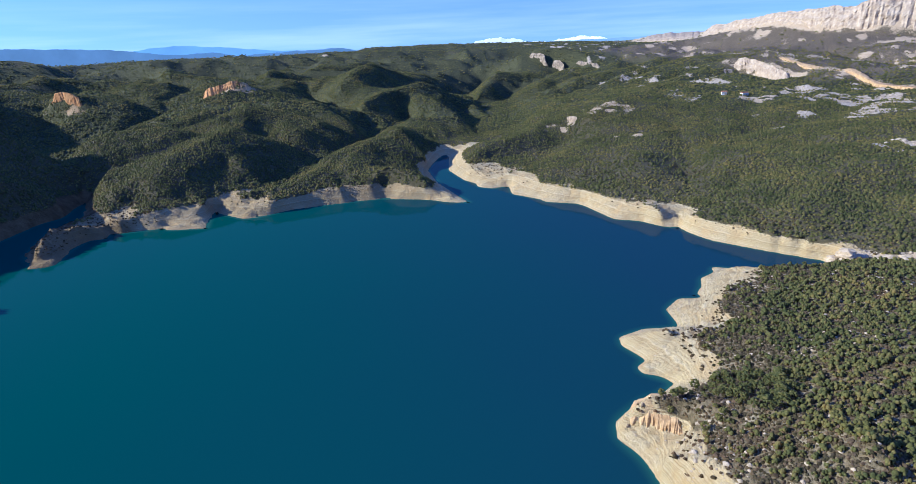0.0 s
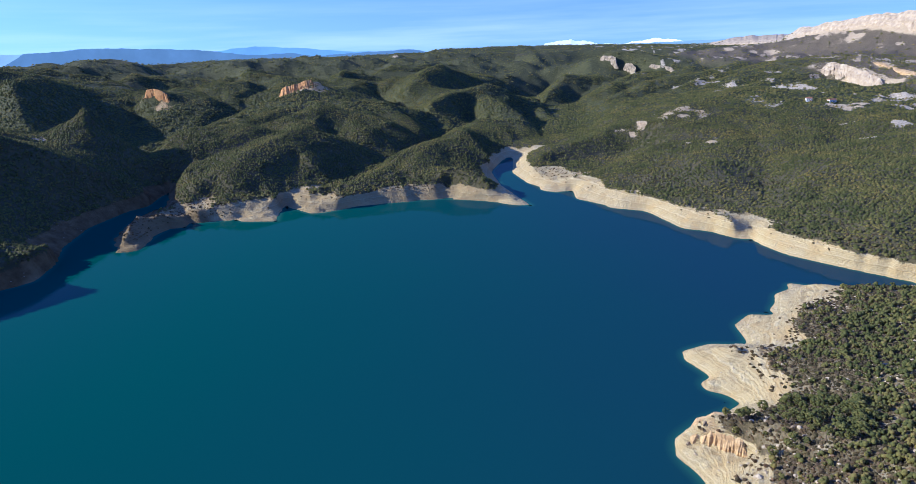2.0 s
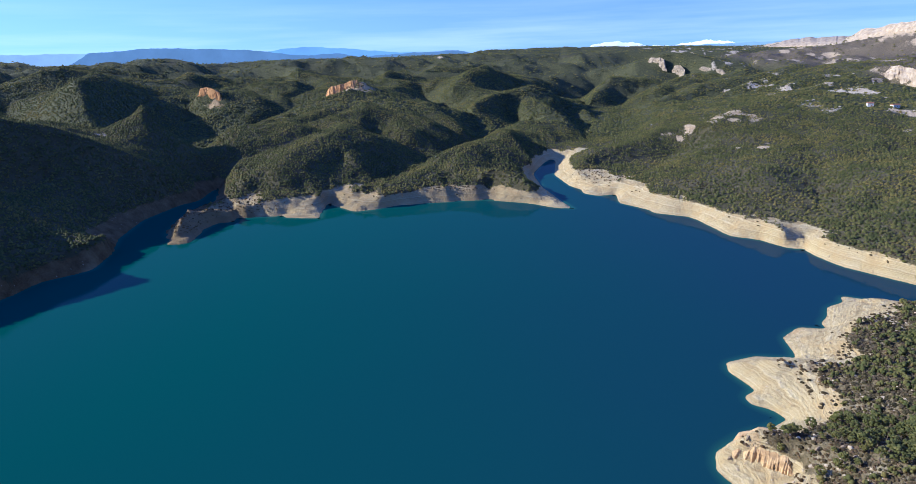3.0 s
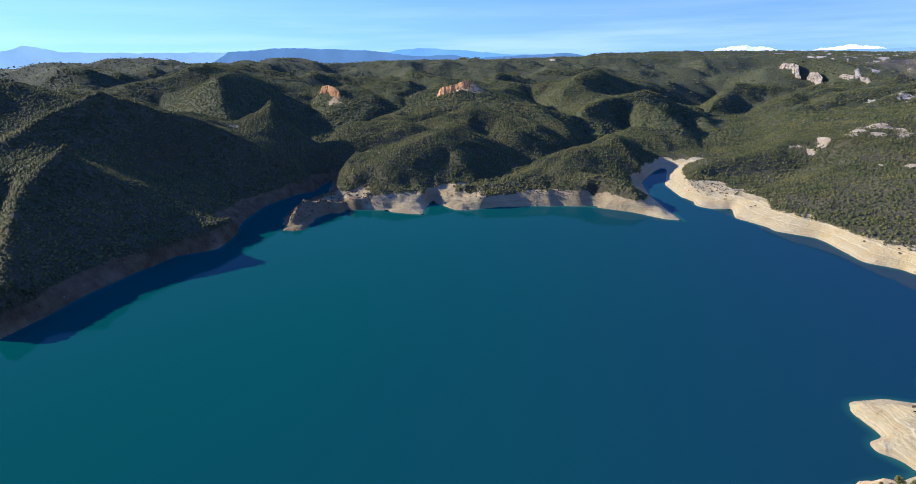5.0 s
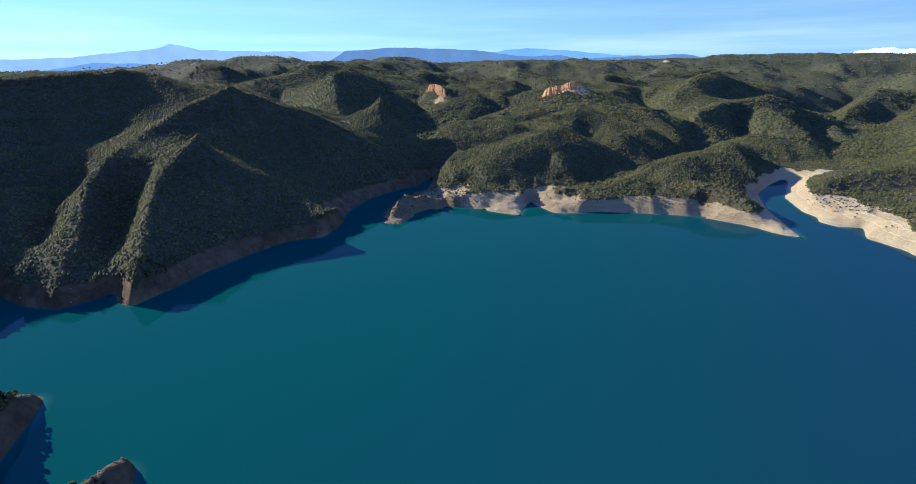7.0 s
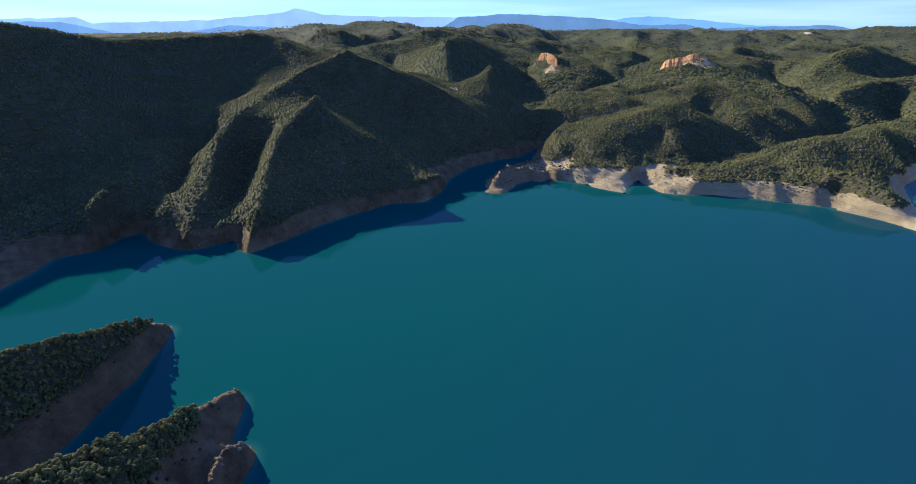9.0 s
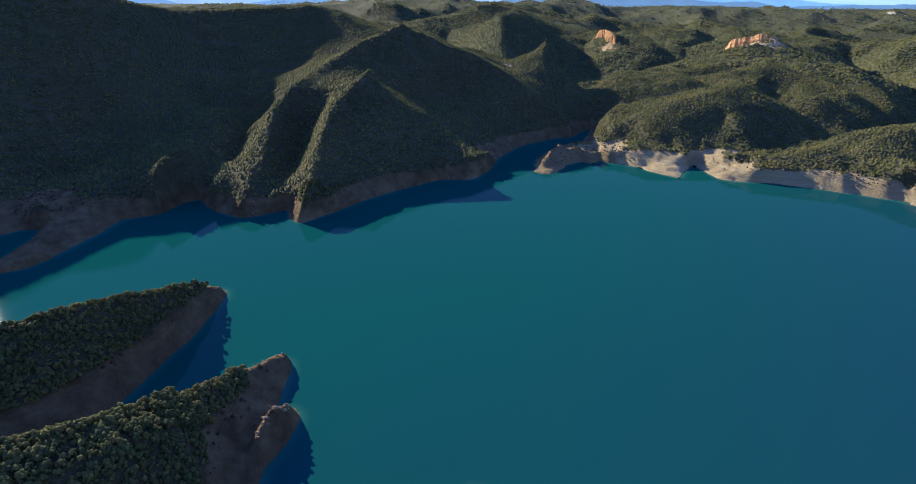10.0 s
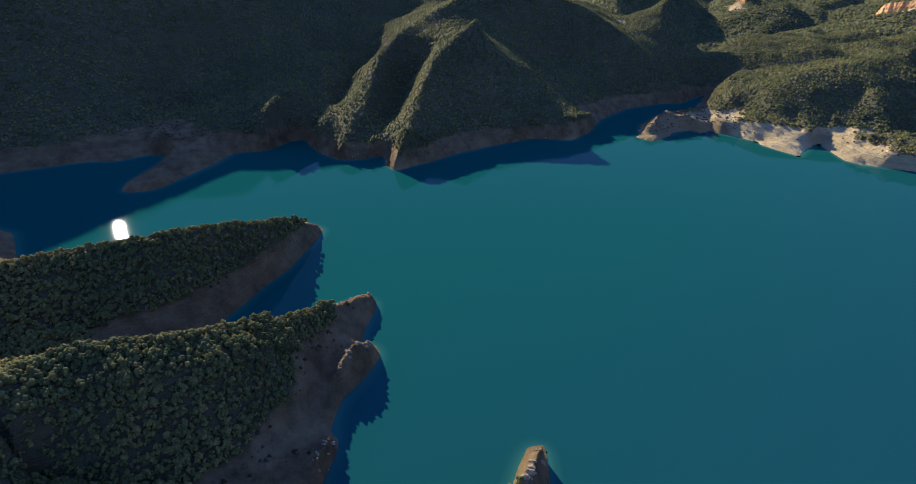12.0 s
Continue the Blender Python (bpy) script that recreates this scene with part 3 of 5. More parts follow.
def wobble(x, y, size, seed, octaves=4):
    """Smooth noise from -1 to 1, with finer octaves over it."""
    out, amp, norm = 0.0, 1.0, 0.0
    for o in range(octaves):
        u, v = x / size + 17.3 * o, y / size - 9.1 * o
        iu, iv = np.floor(u), np.floor(v)
        a, c = u - iu, v - iv
        a, c = a * a * (3 - 2 * a), c * c * (3 - 2 * c)
        p = lattice(iu, iv, seed + o) * (1 - a) + lattice(iu + 1, iv, seed + o) * a
        q = lattice(iu, iv + 1, seed + o) * (1 - a) + lattice(iu + 1, iv + 1, seed + o) * a
        out, norm = out + amp * ((p * (1 - c) + q * c) * 2 - 1), norm + amp
        amp, size = amp * 0.5, size * 0.5
    return out / norm


def shore_ring():
    """The waterline as one closed ring of corners."""
    ring = LINES["shore_headland"] + LINES["shore_points"][::-1] + LINES["shore_left"][::-1] + LINES["shore_bight"][::-1] + LINES["shore_slope"]
    return np.array([p[:2] for p in ring], float)


def shore_distance():
    """Metres to the waterline on every second cell: positive on land, negative in the lake."""
    rows = int(math.log(950 / INNER) / STEP) // 2
    r = INNER * np.exp(np.arange(rows) * 2 * STEP)[:, None]
    a = (np.arange(COLS // 2) * 2 * STEP)[None, :]
    x, y = -np.sin(a) * r, np.cos(a) * r
    ring = shore_ring()
    best, inside = np.full(x.shape, 1e12), np.zeros(x.shape, bool)
    for (x0, y0), (x1, y1) in zip(ring, np.roll(ring, -1, 0)):
        dx, dy = x1 - x0, y1 - y0
        k = np.clip(((x - x0) * dx + (y - y0) * dy) / (dx * dx + dy * dy + 1e-9), 0, 1)
        best = np.minimum(best, (x - x0 - k * dx) ** 2 + (y - y0 - k * dy) ** 2)
        if dy:
            inside ^= ((y0 > y) != (y1 > y)) & (x < x0 + (y - y0) * dx / dy)
    d = np.where(inside, -1, 1) * np.sqrt(best)
    full = np.full((ROWS, COLS), 900.0)
    d = np.repeat(np.repeat(d, 2, 0), 2, 1)
    for _ in range(2):
        d = 0.25 * (np.roll(d, 1, 1) + 2 * d + np.roll(d, -1, 1))
        d[1:-1] = 0.25 * (d[2:] + 2 * d[1:-1] + d[:-2])
    full[:len(d)] = d[:ROWS]
    return full


def near_line(x, y, name, reach):
    """1 on a named line, falling to 0 at reach metres from it."""
    best = np.full(x.shape, 1e9)
    line = LINES[name]
    for (x0, y0, _), (x1, y1, _) in zip(line, line[1:]):
        dx, dy = x1 - x0, y1 - y0
        k = np.clip(((x - x0) * dx + (y - y0) * dy) / (dx * dx + dy * dy + 1e-9), 0, 1)
        best = np.minimum(best, np.hypot(x - x0 - k * dx, y - y0 - k * dy))
    return np.clip(1 - best / reach, 0, 1)


# side valleys worn into the hills, and brows left standing: line, metres, half width
WORN = [("ravine_arm", -30, 120), ("rib_gully", -30, 30), ("rib_gully_west", -20, 34), ("rib_crest", 5, 15), ("spur_crest", 4, 13), ("inlet_valley", -15, 75), ("hill_a_hollow", -26, 110), ("hill_b_hollow", -24, 85), ("hill_e_hollow", -22, 80), ("hill_g_hollow", -24, 110), ("main_valley", -28, 120), ("knoll_hollow", 4, 60),
        ("knoll_gully", -9, 50), ("ravine_hollow_b", -42, 170), ("slope_gully_b", -17, 55),
        ("hill_a", 9, 70), ("hill_b", 9, 60), ("hill_c", 8, 60), ("hill_e", 14, 60), ("hill_f", 13, 60), ("hill_g", 10, 70), ("knoll_brow", 2, 50), ("ravine_rib", 5, 80), ("crag_ridge", 14, 110), ("crag_foot", -9, 40), ("crag_b_foot", -9, 40), ("crag_c_foot", -5, 35), ("hill_d", 10, 60),  ("ravine_needle", 10, 40)]


def wear():
    """The sum of all wear on the grid of bearing and log distance."""
    r = INNER * np.exp(np.arange(ROWS) * STEP)[:, None]
    a = (np.arange(COLS) * STEP)[None, :]
    x, y = -np.sin(a) * r, np.cos(a) * r
    out = np.zeros((ROWS, COLS))
    for name, metres, half in WORN:
        line = np.array(LINES[name], float)
        lo, hi = np.hypot(line[:, 0], line[:, 1]).min() - half, np.hypot(line[:, 0], line[:, 1]).max() + half
        i0, i1 = max(0, int(math.log(lo / INNER) / STEP)), min(ROWS, int(math.log(hi / INNER) / STEP) + 1)
        out[i0:i1] += metres * near_line(x[i0:i1], y[i0:i1], name, half)
    return out * np.clip(SHORE / 60, 0, 1)


def soft(v, lo, hi):
    k = np.clip((v - lo) / (hi - lo), 0, 1)
    return k * k * (3 - 2 * k)


SHORE = shore_distance()
BASE = base_land() + wear()
BASE = np.where(SHORE > 0, np.maximum(BASE, np.minimum(0.30 * SHORE, 11)), np.maximum(0.5 * SHORE, -30))


def sample(grid, x, y):
    r = np.maximum(np.hypot(x, y), INNER * 1.01)
    u = np.clip(np.log(r / INNER) / STEP, 0, ROWS - 1.001)
    v = (np.arctan2(-x, y) / STEP) % COLS
    i, j = np.floor(u).astype(int), np.floor(v).astype(int) % COLS
    a, c = u - i, v - np.floor(v)
    k = (j + 1) % COLS
    return (grid[i, j] * (1 - c) + grid[i, k] * c) * (1 - a) + (grid[i + 1, j] * (1 - c) + grid[i + 1, k] * c) * a


def heappush(heap, item):
    """Add to a list kept as a heap, least first."""
    heap.append(item)
    i = len(heap) - 1
    while i and heap[(i - 1) >> 1] > item:
        heap[i] = heap[(i - 1) >> 1]
        i = (i - 1) >> 1
    heap[i] = item


def heappop(heap):
    """Take the least from the heap."""
    last = heap.pop()
    if not heap:
        return last
    least, i, n = heap[0], 0, len(heap)
    while 2 * i + 1 < n:
        k = 2 * i + 1
        if k + 1 < n and heap[k + 1] < heap[k]:
            k += 1
        if not heap[k] < last:
            break
        heap[i] = heap[k]
        i = k
    heap[i] = last
    return least


# gullies that rain has cut: a square grid of metres taken off the land
CELL, WEST, SOUTH, WIDE, DEEP = 7.5, -1500.0, -150.0, 350, 375


# crests that stand as they are
CRESTS = ("ravine_rib", "ravine_needle", "ravine_ridge", "peak_ridge", "west_crest", "saddle_rib", "knoll_scarp", "plateau_scarp", "hill_a", "hill_b", "hill_g", "crag_ridge", "ravine_head")


def drainage():
    """Fill the hollows, let water run down the steepest way, and cut where much of it gathers."""
    x, y = np.meshgrid(WEST + CELL * np.arange(WIDE), SOUTH + CELL * np.arange(DEEP))
    land = sample(BASE, x, y)
    h = land + soft(land, 4, 25) * (7.0 * wobble(x, y, 130, 101, 3) + 3.0 * wobble(x, y, 45, 103, 3))
    flat, cols = h.ravel().tolist(), WIDE
    edge = np.zeros(h.shape, bool)
    edge[0], edge[-1], edge[:, 0], edge[:, -1] = True, True, True, True
    seeds = np.flatnonzero((edge | (land <= 0)).ravel()).tolist()
    seen = np.zeros(len(flat), bool)
    seen[seeds] = True
    seen = seen.tolist()
    heap = [(flat[i], i) for i in seeds]
    heap.sort()
    order = []
    while heap:
        z, i = heappop(heap)
        order.append(i)
        r, c = divmod(i, cols)
        for dr, dc in ((0, 1), (1, 0), (0, -1), (-1, 0), (1, 1), (-1, 1), (1, -1), (-1, -1)):
            if 0 <= r + dr < DEEP and 0 <= c + dc < cols:
                j = i + dr * cols + dc
                if not seen[j]:
                    seen[j] = True
                    flat[j] = max(flat[j], z + 0.01)
                    heappush(heap, (flat[j], j))
    best = np.zeros(h.shape)
    filled, lowest = np.array(flat).reshape(h.shape), np.full(h.shape, -1)
    index = np.arange(h.size).reshape(h.shape)
    for dr, dc in ((0, 1), (1, 0), (0, -1), (-1, 0), (1, 1), (-1, 1), (1, -1), (-1, -1)):
        drop = (filled - np.roll(filled, (-dr, -dc), (0, 1))) / math.hypot(dr, dc)
        lower = drop > best
        best[lower] = drop[lower]
        lowest[lower] = np.roll(index, (-dr, -dc), (0, 1))[lower]
    lowest = lowest.ravel().tolist()
    area = [CELL * CELL] * len(flat)
    for i in reversed(order):
        if lowest[i] >= 0:
            area[lowest[i]] += area[i]
    area = np.array(area).reshape(h.shape)
    cut = np.where(area > 250, np.minimum(4.6 * (area / 1000) ** 0.36, 18.0), 0.0)
    cut[land <= 0] = 0
    for _ in range(12):
        wide = cut
        for dr, dc in ((0, 1), (1, 0), (0, -1), (-1, 0), (1, 1), (-1, 1), (1, -1), (-1, -1)):
            wide = np.maximum(wide, np.roll(cut, (dr, dc), (0, 1)) - 0.42 * CELL * math.hypot(dr, dc))
        cut = wide
    cut = 0.5 * cut + 0.125 * (np.roll(cut, 1, 0) + np.roll(cut, -1, 0) + np.roll(cut, 1, 1) + np.roll(cut, -1, 1))
    near_slope = soft(x, 40, 160) * (1 - soft(y, 1150, 1400))
    west_face = soft(-x, 400, 450) * (1 - soft(y, 520, 600))
    cut = cut * soft(land, 9, 28) * (1 - 0.55 * near_slope) * (1 - 0.9 * west_face) * soft(np.hypot(x, y), 330, 420)
    for name in CRESTS:
        cut = cut * (1 - 0.9 * soft(near_line(x, y, name, 75), 0.1, 0.7))
    return cut


def gullies(x, y):
    u, v = np.clip((x - WEST) / CELL, 0, WIDE - 1.001), np.clip((y - SOUTH) / CELL, 0, DEEP - 1.001)
    i, j = v.astype(int), u.astype(int)
    a, c = v - i, u - j
    return (CUT[i, j] * (1 - c) + CUT[i, j + 1] * c) * (1 - a) + (CUT[i + 1, j] * (1 - c) + CUT[i + 1, j + 1] * c) * a


CUT = drainage()


def height(x, y):
    h = sample(BASE, x, y)
    r = np.hypot(x, y)
    land = soft(h, 4, 30)
    h = h - gullies(x, y)
    h = h + land * (3.5 * wobble(x, y, 130, 3) - 3.0 * np.abs(wobble(x, y, 55, 11, 3)) + 1.0)
    h = h + soft(h, 25, 70) * soft(r, 1300, 1800) * (1 - 0.9 * soft(x, 300, 800)) * (1 - 0.7 * soft(r, 2400, 3000)) * (1 - soft(near_line(x, y, "crag_ridge", 420), 0.0, 0.6)) * (26 * wobble(x, y, 420, 23, 5) - 84 * np.abs(wobble(x, y, 330, 29, 3)) + 19)
    bank = soft(h, 0.0, 1.5) * (1 - soft(h, 14, 26))
    h = h + bank * (1 - 0.4 * soft(y, 440, 500) * (1 - soft(x, 0, 40))) * (1.0 * wobble(x, y, 16, 5, 4) - 2.0 * np.abs(wobble(x, y, 24, 7, 3)) - 1.5 * np.abs(wobble(x, y, 9, 13, 2)) - 1.0 * np.abs(wobble(x, y, 62, 15, 2)) + 1.4)
    for name, metres, half in (("point_crest_c", 3.2, 5), ("point_foot_d", 2.6, 5), ("point_crest_e", 2.4, 5), ("nose_a", 1.2, 8), ("nose_b", 1.5, 8)):
        close = np.hypot(x - LINES[name][0][0], y - LINES[name][0][1]) < 120
        if close.any():
            sharp = np.zeros(h.shape)
            sharp[close] = near_line(x[close], y[close], name, half)
            h = h + metres * sharp * soft(h, -0.5, 2.5)
    cape = soft(near_line(x, y, "cape_nose", 45), 0.1, 0.6)
    h = h + cape * (3.0 * wobble(x, y, 13, 91, 3) - 3.5 * np.abs(wobble(x, y, 22, 93, 3)) + 0.8)
    cove = soft(y, 440, 490) * (1 - soft(y, 640, 680)) * (1 - soft(x, 10, 40)) * soft(x, -430, -400)
    h = h + bank * cove * (1.6 - 4.5 * np.abs(wobble(x + 0.5 * y, 0.35 * y, 26, 111, 2)) - 2.0 * np.abs(wobble(x, y, 11, 113, 2)) + 1.2 * wobble(x, y, 8, 115, 2))
    # worn ledges left by the falling water
    ledge = 1.7
    k = (h + 0.035 * x - 0.02 * y + 0.8 * wobble(x, y, 40, 9, 2)) / ledge
    h = h + bank * 0.75 * ledge * (np.floor(k) + soft(k - np.floor(k), 0.25, 0.75) - k)
    return h


def cover(x, y, z, slope):
    """Masks of bare bank, bare rock and ochre rock."""
    bare = 1 - soft(z, 9 + 3.5 * wobble(x, y, 40, 41, 3), 15 + 3.5 * wobble(x, y, 40, 41, 3))
    inner = soft(y, 480, 520) * soft(x, -240, -200) * (1 - soft(x, 15, 30))
    shore = sample(SHORE, x, y) + 7 * wobble(x, y, 26, 45, 3)
    creek = soft(y, 590, 620) * (1 - soft(x, 0, 12))
    bare = bare * (1 - soft(shore, 45 - 22 * inner - 13 * creek, 70 - 34 * inner - 18 * creek))
    rock = np.zeros(x.shape)
    ochre = np.zeros(x.shape)
    for px, py, reach, warm in PATCHES:
        k = np.clip(1 - np.hypot(x - px, y - py) / reach, 0, 1)
        rock = np.maximum(rock, soft(k, 0.05, 0.5) * (0.42 - 0.2 * (warm == 0.6) + 1.7 * wobble(x, y, 15, 53, 3)))
        ochre = np.maximum(ochre, warm * soft(k, 0, 0.3))
    for name, reach, amount, warm in OUTCROPS:
        k = near_line(x, y, name, reach)
        rock = np.maximum(rock, amount * soft(k, 0.1, 0.5) * (1.0 if name == "wall_top" else 0.62 + 0.8 * wobble(x, y, 30, 59, 3)))
        ochre = np.maximum(ochre, warm * soft(k, 0.0, 0.3))
    east = soft(x, 250, 500) * soft(np.hypot(x, y), 800, 1000)
    rock = np.maximum(rock, east * soft(wobble(x, y, 90, 47, 3), 0.05, 0.3) * soft(wobble(x, y, 22, 49, 3), -0.05, 0.25) * 0.9)
    earth = np.maximum(soft(-x, 50, 75) * (1 - soft(y, 110, 140)), soft(-x, 345, 365))
    earth = np.maximum(earth, 0.7 * soft(-x, 280, 320) * (1 - soft(y, 490, 530)))
    earth = np.maximum(earth, 0.5 * soft(-x, -10, 60) * soft(y, 440, 480) * (0.8 + 0.6 * wobble(x, y, 35, 97, 3)))
    reach = sample(SHORE, x, y) + 6 * wobble(x, y, 22, 43, 3)
    bare = np.maximum(bare, (1 - soft(reach, 11, 20)) * soft(x, 0, 40) * (1 - soft(y, 340, 380)))
    cape = soft(near_line(x, y, "cape_nose", 34), 0.1, 0.5)
    bare = np.maximum(bare, soft(near_line(x, y, "point_crest_c", 22), 0.1, 0.4))
    return np.maximum(bare, cape), rock, ochre, np.maximum(earth, 0.75 * cape)


# bare rock on the slopes: x, y, reach, how ochre
PATCHES = [(609, 845, 75, 0.1), (538, 721, 40, 0.0), (452, 556, 30, 0.1), (600, 930, 60, 0.2), (76, 192, 14, 1.0), (433, 1110, 38, 0.0), (386, 816, 16, 0.4), (419, 729, 18, 0.0), (435, 558, 26, 0.0), (429, 519, 16, 0.0), (490, 915, 45, 0.4), (575, 872, 60, 0.1), (563, 715, 40, 0.0), (513, 706, 35, 0.0),
           (300, 548, 9, 0.0), (483, 771, 22, 0.0), (-756, 1147, 24, 1.0), (-690, 1072, 16, 1.0), (141, 2025, 50, 0.9), (-568, 610, 22, 0.3), (496, 1850, 60, 0.1), (553, 1685, 50, 0.1), (412, 1503, 40, 0.1),
           (227, 887, 72, 0.6), (169, 844, 44, 0.6), (236, 750, 40, 0.6), (-1492, 1438, 45, 0.5), (-463, 2285, 40, 0.5), (-893, 2317, 40, 0.5), (-66, 2421, 45, 0.5)]
OUTCROPS = [("knoll_scarp_foot", 38, 0.85, 0.9), ("plateau_scarp_foot", 34, 0.85, 0.9), ("strata_foot", 24, 0.7, 0.3), ("wall_apron", 420, 0.40, 0.45), ("wall_foot", 45, 0.8, 0.3), ("wall_top", 60, 1.0, 0.25), ("strata_crest", 30, 0.9, 0.3), ("terrace", 25, 0.8, 0.5), ("headland_knob", 14, 1.0, 0.3)]


def ground_sheet():
    view = np.radians(np.arange(-46, 110, 0.26))
    back = np.radians(np.arange(110, 314, 3.0))
    az = np.concatenate((view, back))
    r = INNER * 1.02 * np.exp(np.arange(0, math.log(0.999 * OUTER / INNER / 1.02), STEP))
    r = np.concatenate((r[r < 760], r[(r >= 760) & (r < 1600)][::3], r[r >= 1600][::5]))
    A, Rr = np.meshgrid(az, r)
    x, y = -np.sin(A) * Rr, np.cos(A) * Rr
    z = height(x, y)
    step = 3.0
    slope = np.hypot(height(x + step, y) - z, height(x, y + step) - z) / step
    bare, rock, ochre, earth = cover(x, y, z, slope)
    z = z + soft(rock, 0.3, 0.8) * soft(np.hypot(x, y), 380, 500) * (3.0 * wobble(x, y, 20, 83, 4) + 2.5 * np.abs(wobble(x, y, 45, 85, 3)))
    rows, cols = x.shape
    verts = np.stack((x, y, z), -1).reshape(-1, 3)
    idx = np.arange(rows * cols).reshape(rows, cols)
    nxt = np.roll(idx, -1, 1)
    faces = np.stack((idx[:-1], idx[1:], nxt[1:], nxt[:-1]), -1).reshape(-1, 4)
    faces = faces[(verts[faces, 2] > -5).any(1)]  # the bed of the deep lake is out of sight
    used, faces = np.unique(faces, return_inverse=True)
    verts, faces = verts[used], faces.reshape(-1, 4)
    ob = new("ground", mesh_from(verts, faces, "ground"))
    for name, values in (("bare", bare), ("rock", rock), ("ochre", ochre), ("earth", earth), ("wood", np.maximum(soft(np.hypot(x, y), 360, 480), soft(-x, 60, 110))), ("scree", 0.8 * soft(near_line(x, y, "wall_apron", 430) + 0.25 * wobble(x, y, 120, 63, 3), 0.05, 0.45)), ("far_wood", soft(np.hypot(x, y), 850, 1100))):
        ob.data.attributes.new(name, "FLOAT", "POINT").data.foreach_set("value", values.ravel()[used].astype(np.float32))
    ob.data.materials.append(GROUND)
    return tagged(ob, "wooded limestone hills with bleached bare banks round a reservoir", "hills", kind="structure")


def mesh_from(verts, faces, name, smooth=True):
    """A mesh of faces with one number of corners, from arrays."""
    me = bpy.data.meshes.new(name)
    n = faces.shape[1]
    me.vertices.add(len(verts))
    me.vertices.foreach_set("co", verts.astype(np.float32).ravel())
    me.loops.add(faces.size)
    me.loops.foreach_set("vertex_index", faces.astype(np.int32).ravel())
    me.polygons.add(len(faces))
    me.polygons.foreach_set("loop_start", np.arange(0, faces.size, n, dtype=np.int32))
    me.polygons.foreach_set("use_smooth", np.full(len(faces), smooth))
    me.update(calc_edges=True)
    return me


ground = ground_sheet()


def lake():
    a = np.linspace(0, 2 * math.pi, 97)[:-1]
    verts = np.concatenate([[(0, 0, 0)]] + [np.stack((np.cos(a) * r, np.sin(a) * r, 0 * a), 1) for r in (300, 700, 1200)])
    tri = [(0, 1 + i, 1 + (i + 1) % 96) for i in range(96)]
    for k in (0, 1):
        for i in range(96):
            p, q = 1 + 96 * k + i, 1 + 96 * k + (i + 1) % 96
            tri += [(p, p + 96, q + 96), (p, q + 96, q)]
    ob = new("water", mesh_from(verts, np.array(tri), "water"))
    ob.data.materials.append(WATER)
    return tagged(ob, "calm blue-green reservoir water with fine ripples", "lake", kind="structure")


lake()


def shallows():
    """A strip of shelving water along the shore, in the lake's own plane but for a hair."""
    ring = shore_ring()
    fine = []
    for p, q in zip(ring, np.roll(ring, -1, 0)):
        steps = max(1, int(np.hypot(*(q - p)) / 3))
        fine += [p + (q - p) * k / steps for k in range(steps)]
    p = np.array(fine)
    for _ in range(3):
        p = 0.25 * np.roll(p, 1, 0) + 0.5 * p + 0.25 * np.roll(p, -1, 0)
    along = np.roll(p, -1, 0) - np.roll(p, 1, 0)
    side = np.stack((along[:, 1], -along[:, 0]), 1) / (np.hypot(along[:, 0], along[:, 1])[:, None] + 1e-9)
    if sample(SHORE, *(p + 6 * side).T).mean() > 0:
        side = -side
    rows, n = ((-4.0, 1.0), (0.8, 0.8), (2.4, 0.35), (5.0, 0.0)), len(p)
    verts = np.concatenate([np.column_stack((p + side * d, np.full(n, 0.02))) for d, _ in rows])
    i = np.arange(n)
    j = (i + 1) % n
    faces = np.concatenate([np.stack((k * n + i, k * n + j, (k + 1) * n + j, (k + 1) * n + i), 1) for k in range(3)])
    # every face looks up, also where the strip folds in a tight cove
    a, b, c = (verts[faces[:, k], :2] for k in range(3))
    down = (b - a)[:, 0] * (c - a)[:, 1] - (b - a)[:, 1] * (c - a)[:, 0] < 0
    faces[down] = faces[down][:, ::-1]
    ob = new("water_shallows", mesh_from(verts, faces, "water_shallows"))
    ob.data.attributes.new("shallow", "FLOAT", "POINT").data.foreach_set("value", np.repeat([v for _, v in rows], n).astype(np.float32))
    ob.data.materials.append(WATER)
    return tagged(ob, "turquoise shallow water along the pale banks", "lake", kind="structure")


shallows()


